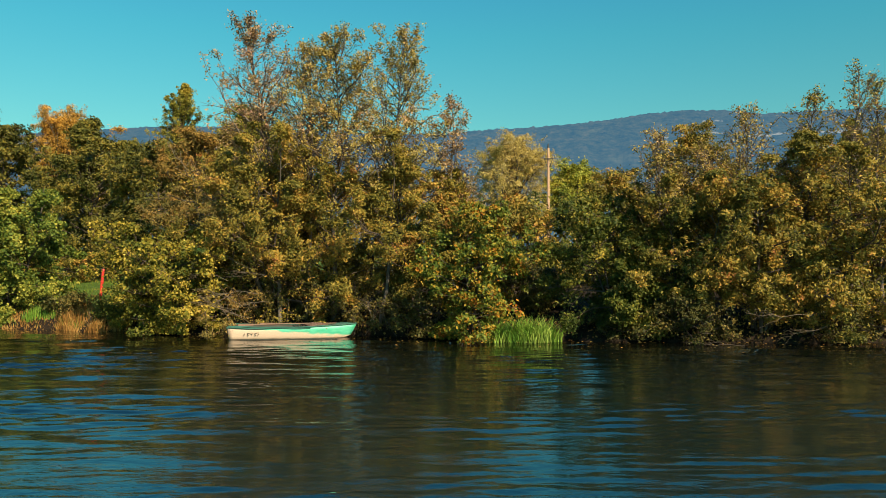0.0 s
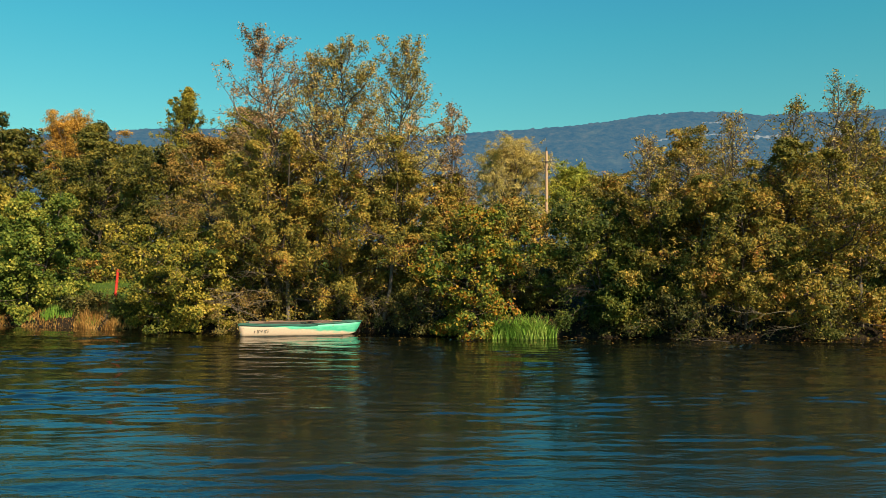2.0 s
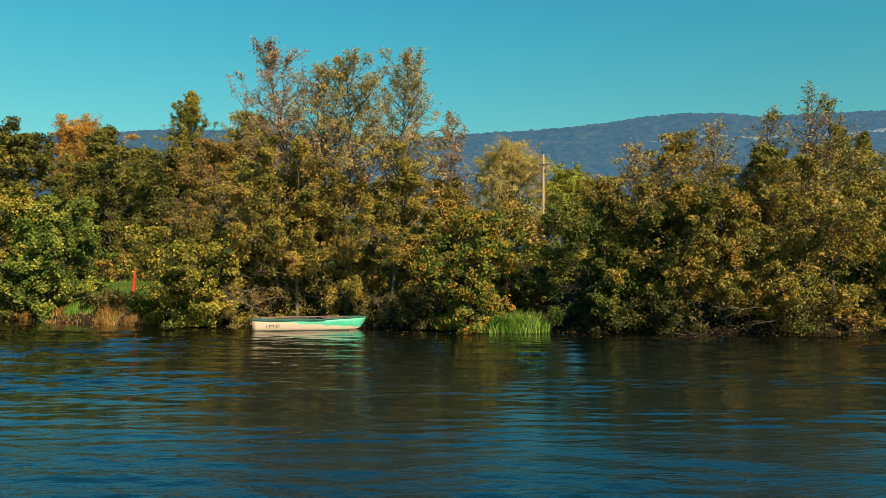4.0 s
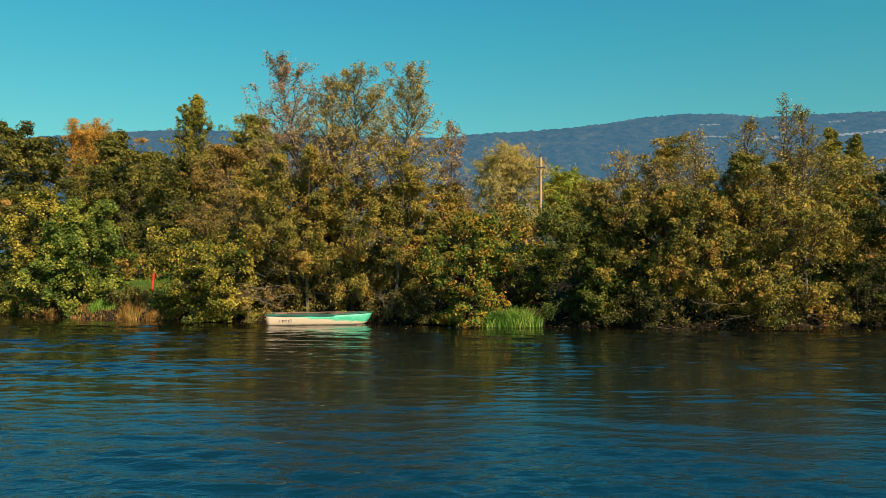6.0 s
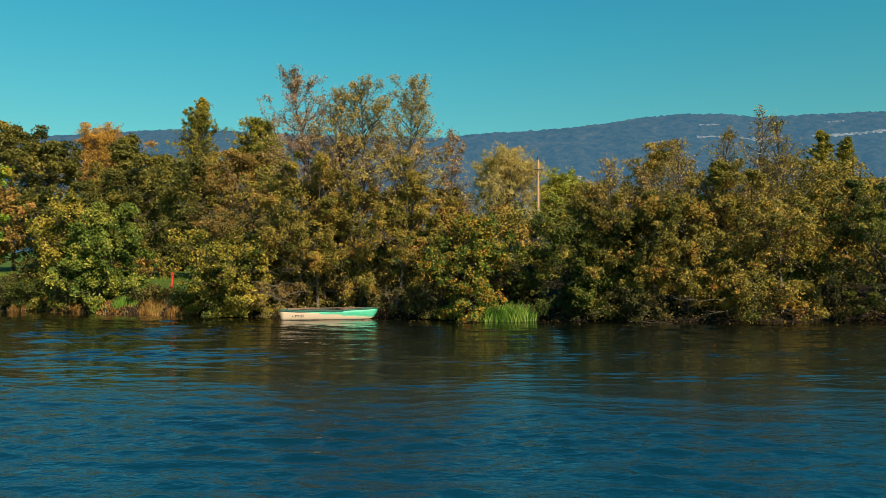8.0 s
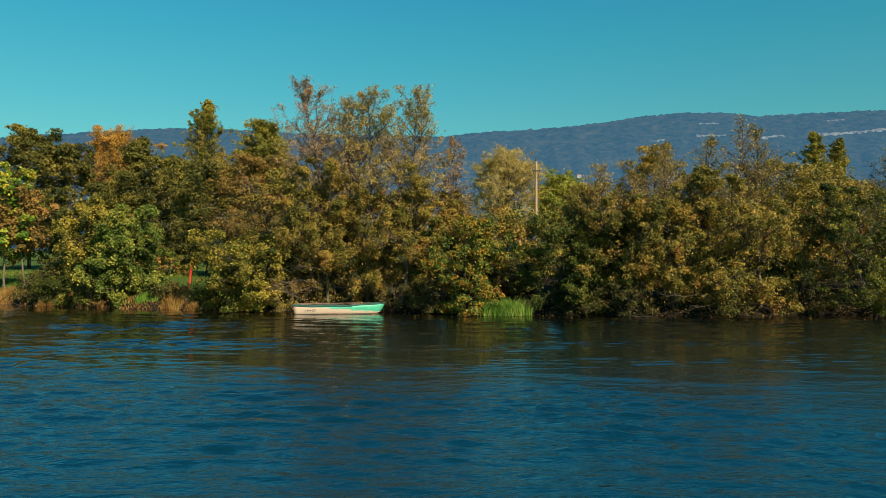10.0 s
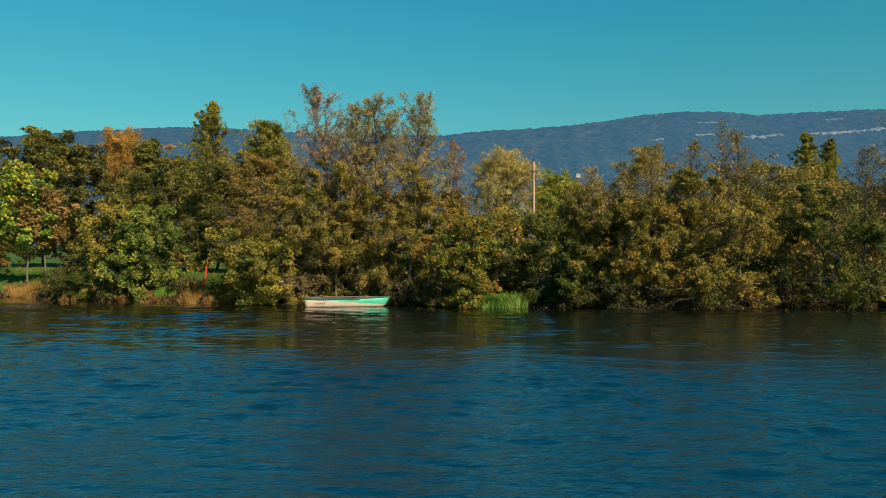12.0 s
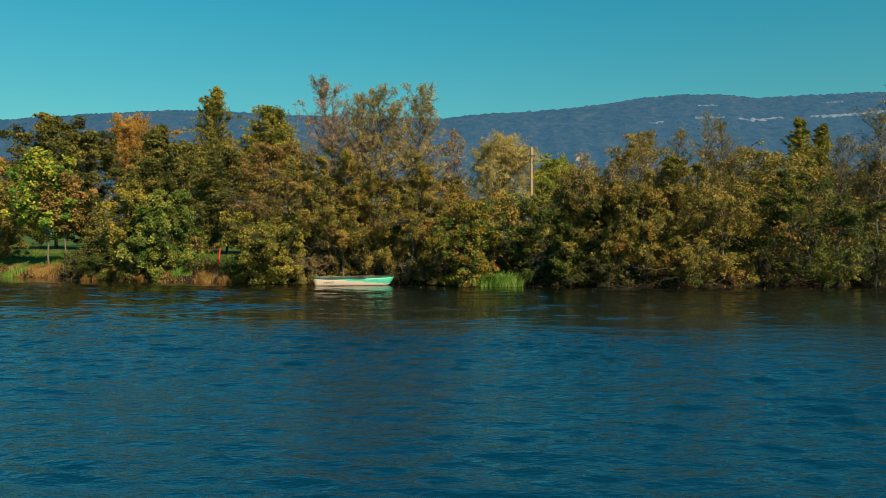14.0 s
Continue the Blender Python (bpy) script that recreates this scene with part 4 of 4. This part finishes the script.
plant("woodland_tree", "low olive tree behind the bank shrubs", 12.8, 60.0, 8.4, 3.2, leaf_alder, 69, s0=0.06, limbs=54, leaves=26000, size=0.19, **FAR)
plant("woodland_tree", "russet tree behind a young maple", -50.5, 72.0, 11.2, 4.8, leaf_russet, 67, s0=0.06, limbs=50, leaves=22600, size=0.241, **FAR)
plant("woodland_tree", "dense olive tree at the meadow edge", -46.5, 62.0, 8.7, 4.6, leaf_alder, 68, s0=0.05, limbs=50, leaves=24900, size=0.224, **FAR)
plant("hedge_tree", "low olive tree in a hedge behind the bank", 24.9, 46.5, 9.2, 4.0, leaf_olive, 97, stems=2, stem_spread=1.5, s0=0.05, limbs=60, rise=(-5, 55), leaves=17200, size=0.196, group="hedge trees", **FAR)
for hx, hy, hh in ((20.5, 39.5, 6.8), (25.8, 40.5, 7.2), (31.0, 40.0, 6.6), (-9.8, 43.0, 8.0)):
    plant("hedge_tree", "low olive tree in a hedge behind the bank", hx, hy, hh, 3.2, leaf_alder, int(200 + hx), stems=2, stem_spread=1.5, s0=0.05, limbs=54, rise=(-5, 52), leaves=17200, size=0.201, group="hedge trees", **FAR)
# a hedge of low trees that closes the view behind the bank
rng_hedge = random.Random(8)
for q in range(11):
    hx = -9.0 + 5.3 * q + rng_hedge.uniform(-1, 1)
    plant("hedge_tree", "low olive tree in a hedge behind the bank", hx, 44.0 + rng_hedge.uniform(-3, 3) + 0.1 * q, (4.4 if 2 < hx < 9 else 8.4 if 20 < hx < 32 else 6.2) + rng_hedge.uniform(-0.5, 0.6), 3.2, leaf_alder if q % 3 else leaf_dark, 80 + q, stems=2, stem_spread=1.5, s0=0.05, limbs=50, rise=(-5, 50), leaves=9900, size=0.215, group="hedge trees", **FAR)


# ---------------------------------------------------------------- dead wood at the water's edge
def dead_branch(x, y, z, turn, length, seed, label, rise=10, mat=None, lift=0.05):
    rng = np.random.default_rng(seed)
    ob = base("dead_branch", x, y, z, label, "branch", "dead branches", turn)
    w = unit(np.array([[1.0, 0.0, math.tan(radians(rise))]]))
    A = shoots(rng, np.zeros((1, 3)), w, np.array([length]), np.array([lift]), 0.022, 9)
    child("stem", raw_mesh("stem", *tubes(A, np.array([0.0034 * length + 0.003]), np.array([0.003]), 6), mat or bark_pale, smooth=True), ob)
    n = 12
    s = rng.uniform(0.25, 0.95, n)
    p, t = along(A, np.zeros(n, int), s)
    l = length * 0.38 * (1.1 - s) + 0.15
    B = shoots(rng, p, unit(t + rng.normal(0, 0.5, (n, 3)) * np.array([1, 1, 0.6])), l, np.full(n, 0.0), 0.07, 5)
    v, f = tubes(B, 0.0012 * length + np.full(n, 0.003), np.full(n, 0.002), 5)
    tagged(child("twig", raw_mesh("twig", v, f, mat or bark_pale, smooth=True), ob), kind="stuff")


BARE = "bare grey-brown dead branch reaching out over the water"
GREY = "bare grey twigs sticking out of the sallow shrub"
for bx, by, bz, turn, length, rise, lift in [(-7.7, 29.9, 0.7, 200, 2.2, 18, -0.1), (-8.0, 29.8, 1.2, 192, 2.0, 25, -0.15), (-7.6, 29.6, 0.5, 212, 1.9, 30, 0.05), (-7.3, 29.7, 1.6, 205, 2.4, 20, -0.4),
                                             (-6.9, 29.6, 1.3, 222, 2.0, 12, -0.35), (-8.4, 29.5, 2.1, 185, 1.9, 22, -0.3), (-6.6, 29.9, 2.0, 195, 2.3, 28, -0.3), (-7.9, 29.6, 2.7, 176, 1.7, 30, -0.2)]:
    dead_branch(bx + 0.35, by, bz, turn, length, int(100 * bz) + turn, GREY, rise, bark_grey, lift)
dead_branch(-10.4, 34.6, 6.0, 160, 2.6, 9, "bare pale branch sticking out of browning foliage", 38)
dead_branch(-2.5, 29.2, 0.15, 118, 1.7, 3, "bare thin stems leaning in a dark hollow", 55)
dead_branch(-2.9, 29.2, 0.10, 60, 1.6, 4, "bare thin stems leaning in a dark hollow", 50, twig_bark)
dead_branch(-1.7, 28.9, 0.10, 130, 1.5, 5, "bare thin stems leaning in a dark hollow", 42, twig_bark)
dead_branch(-3.3, 29.4, 0.10, 75, 1.4, 14, "bare thin stems leaning in a dark hollow", 60, twig_bark)
dead_branch(12.4, 26.4, 1.05, 184, 2.4, 6, BARE, -2, bark_grey)
dead_branch(12.8, 26.2, 0.75, 170, 1.7, 7, BARE, -14, bark_grey)
dead_branch(10.2, 26.6, 0.03, 175, 2.0, 8, "grey driftwood branch lying at the waterline", 0, bark, 0.0)
dead_branch(-14.1, 31.3, 0.02, 100, 0.9, 11, "pale broken stump at the waterline", 40)
dead_branch(-24.5, 35.2, 0.02, 185, 1.6, 12, "grey driftwood branch lying at the waterline", 2, twig_bark, 0.02)


def floating_leaves():
    """Fallen leaves adrift in the calm water along the bank."""
    rng = np.random.default_rng(91)
    n = 420
    x = rng.uniform(-22, 22, n)
    y = shore(x) - 0.15 - rng.gamma(1.2, 1.0, n)
    pos = np.stack([x, y, np.full(n, 0.03)], 1)
    v, f = leaves_at(rng, pos, np.zeros((n, 3)), 0.10, 0.7, up=1.0, loose=0.12, corners=4)
    tagged(new("floating_leaves", raw_mesh("floating_leaves", v, f, leaf_brown)), "fallen brown leaves floating along the bank", "leaves", kind="stuff")
    m = 2600
    x = rng.uniform(-9, 24, m)
    y = shore(x) + rng.uniform(0.05, 2.2, m)
    pos = np.stack([x, y, ground_z(x, y) + rng.uniform(0.02, 0.09, m)], 1)
    v, f = leaves_at(rng, pos, np.zeros((m, 3)), 0.12, 0.7, up=0.8, loose=0.5, corners=4)
    tagged(new("leaf_litter", raw_mesh("leaf_litter", v, f, leaf_brown)), "brown fallen leaves lying on the shaded bank", "leaves", kind="stuff")


floating_leaves()


# ---------------------------------------------------------------- reeds and grass
def blades(rng, x, y, z, height, width, lean):
    """Bent grass blades, three rings of two corners each, as two quads."""
    n = len(x)
    a = rng.uniform(0, 2 * math.pi, n)
    side = np.stack([np.cos(a), np.sin(a), np.zeros(n)], 1) * width[:, None] * 0.5
    b = rng.uniform(0, 2 * math.pi, n)
    off = np.stack([np.cos(b), np.sin(b), np.zeros(n)], 1) * (height * lean * rng.uniform(0.2, 1.2, n))[:, None]
    p0 = np.stack([x, y, z], 1)
    p1 = p0 + off * 0.35 + np.array([0, 0, 1]) * height[:, None] * 0.6
    p2 = p0 + off + np.array([0, 0, 1]) * (height * rng.uniform(0.85, 1.0, n))[:, None]
    v = np.stack([p0 - side, p0 + side, p1 + side * 0.8, p1 - side * 0.8, p2 + side * 0.12, p2 - side * 0.12], 1).reshape(-1, 3)
    i = np.arange(n)[:, None] * 6
    f = np.concatenate([i + np.array([[0, 1, 2, 3]]), i + np.array([[3, 2, 4, 5]])])
    return v, f


def reed_clump(name, label, cx, cy, rx, ry, count, tall, mat, seed, lean=0.35, width=0.018):
    rng = np.random.default_rng(seed)
    r, a = np.sqrt(rng.uniform(0, 1, count)), rng.uniform(0, 2 * math.pi, count)
    x, y = r * np.cos(a) * rx, r * np.sin(a) * ry
    z = np.maximum(ground_z(x + cx, y + cy), -0.12)
    h = tall * rng.uniform(0.55, 1.1, count) * (1 - 0.35 * r ** 2)
    v, f = blades(rng, x, y, z, h, width * rng.uniform(0.6, 1.3, count), lean)
    ob = new(name, raw_mesh(name, v, f, mat))
    ob.matrix_basis = pose(cx, cy, 0)
    tagged(ob, label, "reeds", kind="stuff")


reed_clump("reeds", "tall bright green reeds arching over the water", 3.15, 28.0, 1.1, 0.45, 800, 1.12, grass_green, 71, 0.75, 0.03)
reed_clump("reeds", "green reeds standing beside a turning shrub", 1.95, 28.1, 0.5, 0.4, 260, 1.1, grass_green, 72, 0.6, 0.028)
reed_clump("reeds", "yellow-green reeds at the foot of the bank", -16.9, 32.9, 0.7, 0.3, 260, 0.6, grass_green, 73, 0.3)
reed_clump("reeds", "yellow-green reeds at the foot of the bank", -30.6, 38.8, 0.9, 0.4, 300, 0.75, grass_green, 74, 0.3)


def bank_grass(name, label, x0, x1, d0, d1, count, tall, mat, seed, width=0.02):
    rng = np.random.default_rng(seed)
    x, d = rng.uniform(x0, x1, count), d0 + (d1 - d0) * rng.uniform(0, 1, count) ** 1.3
    y = shore(x) + d
    tuft = 0.5 + 0.5 * np.sin(x * 2.7 + 1.3 * np.sin(y * 2.1)) * np.sin(y * 1.9 + x)
    patch = np.clip(0.55 + 0.6 * np.sin(x * 0.83 + 0.9 * np.sin(y * 0.6)) + 0.35 * np.sin(x * 1.57 + y * 0.4), 0.42, 1.2)
    tuft = tuft * patch
    keep = rng.uniform(0, 1, count) < (0.25 + 1.1 * tuft) * (0.3 + patch)
    x, y, tuft = x[keep], y[keep], tuft[keep]
    count = len(x)
    v, f = blades(rng, x, y, ground_z(x, y) - 0.02, tall * rng.uniform(0.4, 1.0, count) * (0.35 + 1.2 * tuft ** 1.5), width * rng.uniform(0.6, 1.4, count), 0.45)
    tagged(new(name, raw_mesh(name, v, f, mat)), label, "grass", kind="stuff")


bank_grass("dry_grass", "rust-coloured dry grass along the water's edge", -40, -12.5, -0.05, 1.9, 26000, 0.46, grass_dry, 75)
bank_grass("bank_grass", "green and yellow grass tufts among the dry grass", -40, -12.5, 0.15, 1.8, 5000, 0.34, grass_meadow, 78)
bank_grass("meadow_grass", "short green meadow grass on the bank", -40, -10, 1.3, 16, 26000, 0.3, grass_meadow, 76, 0.03)
# weeds share the thicket tones, darkened for the shade under the shrubs
bank_grass("bank_weeds", "tangled brown and green weeds under the shrubs", -12.5, 28, 0.15, 3.0, 9000, 0.3, leaf_shade_thicket, 77, 0.03)
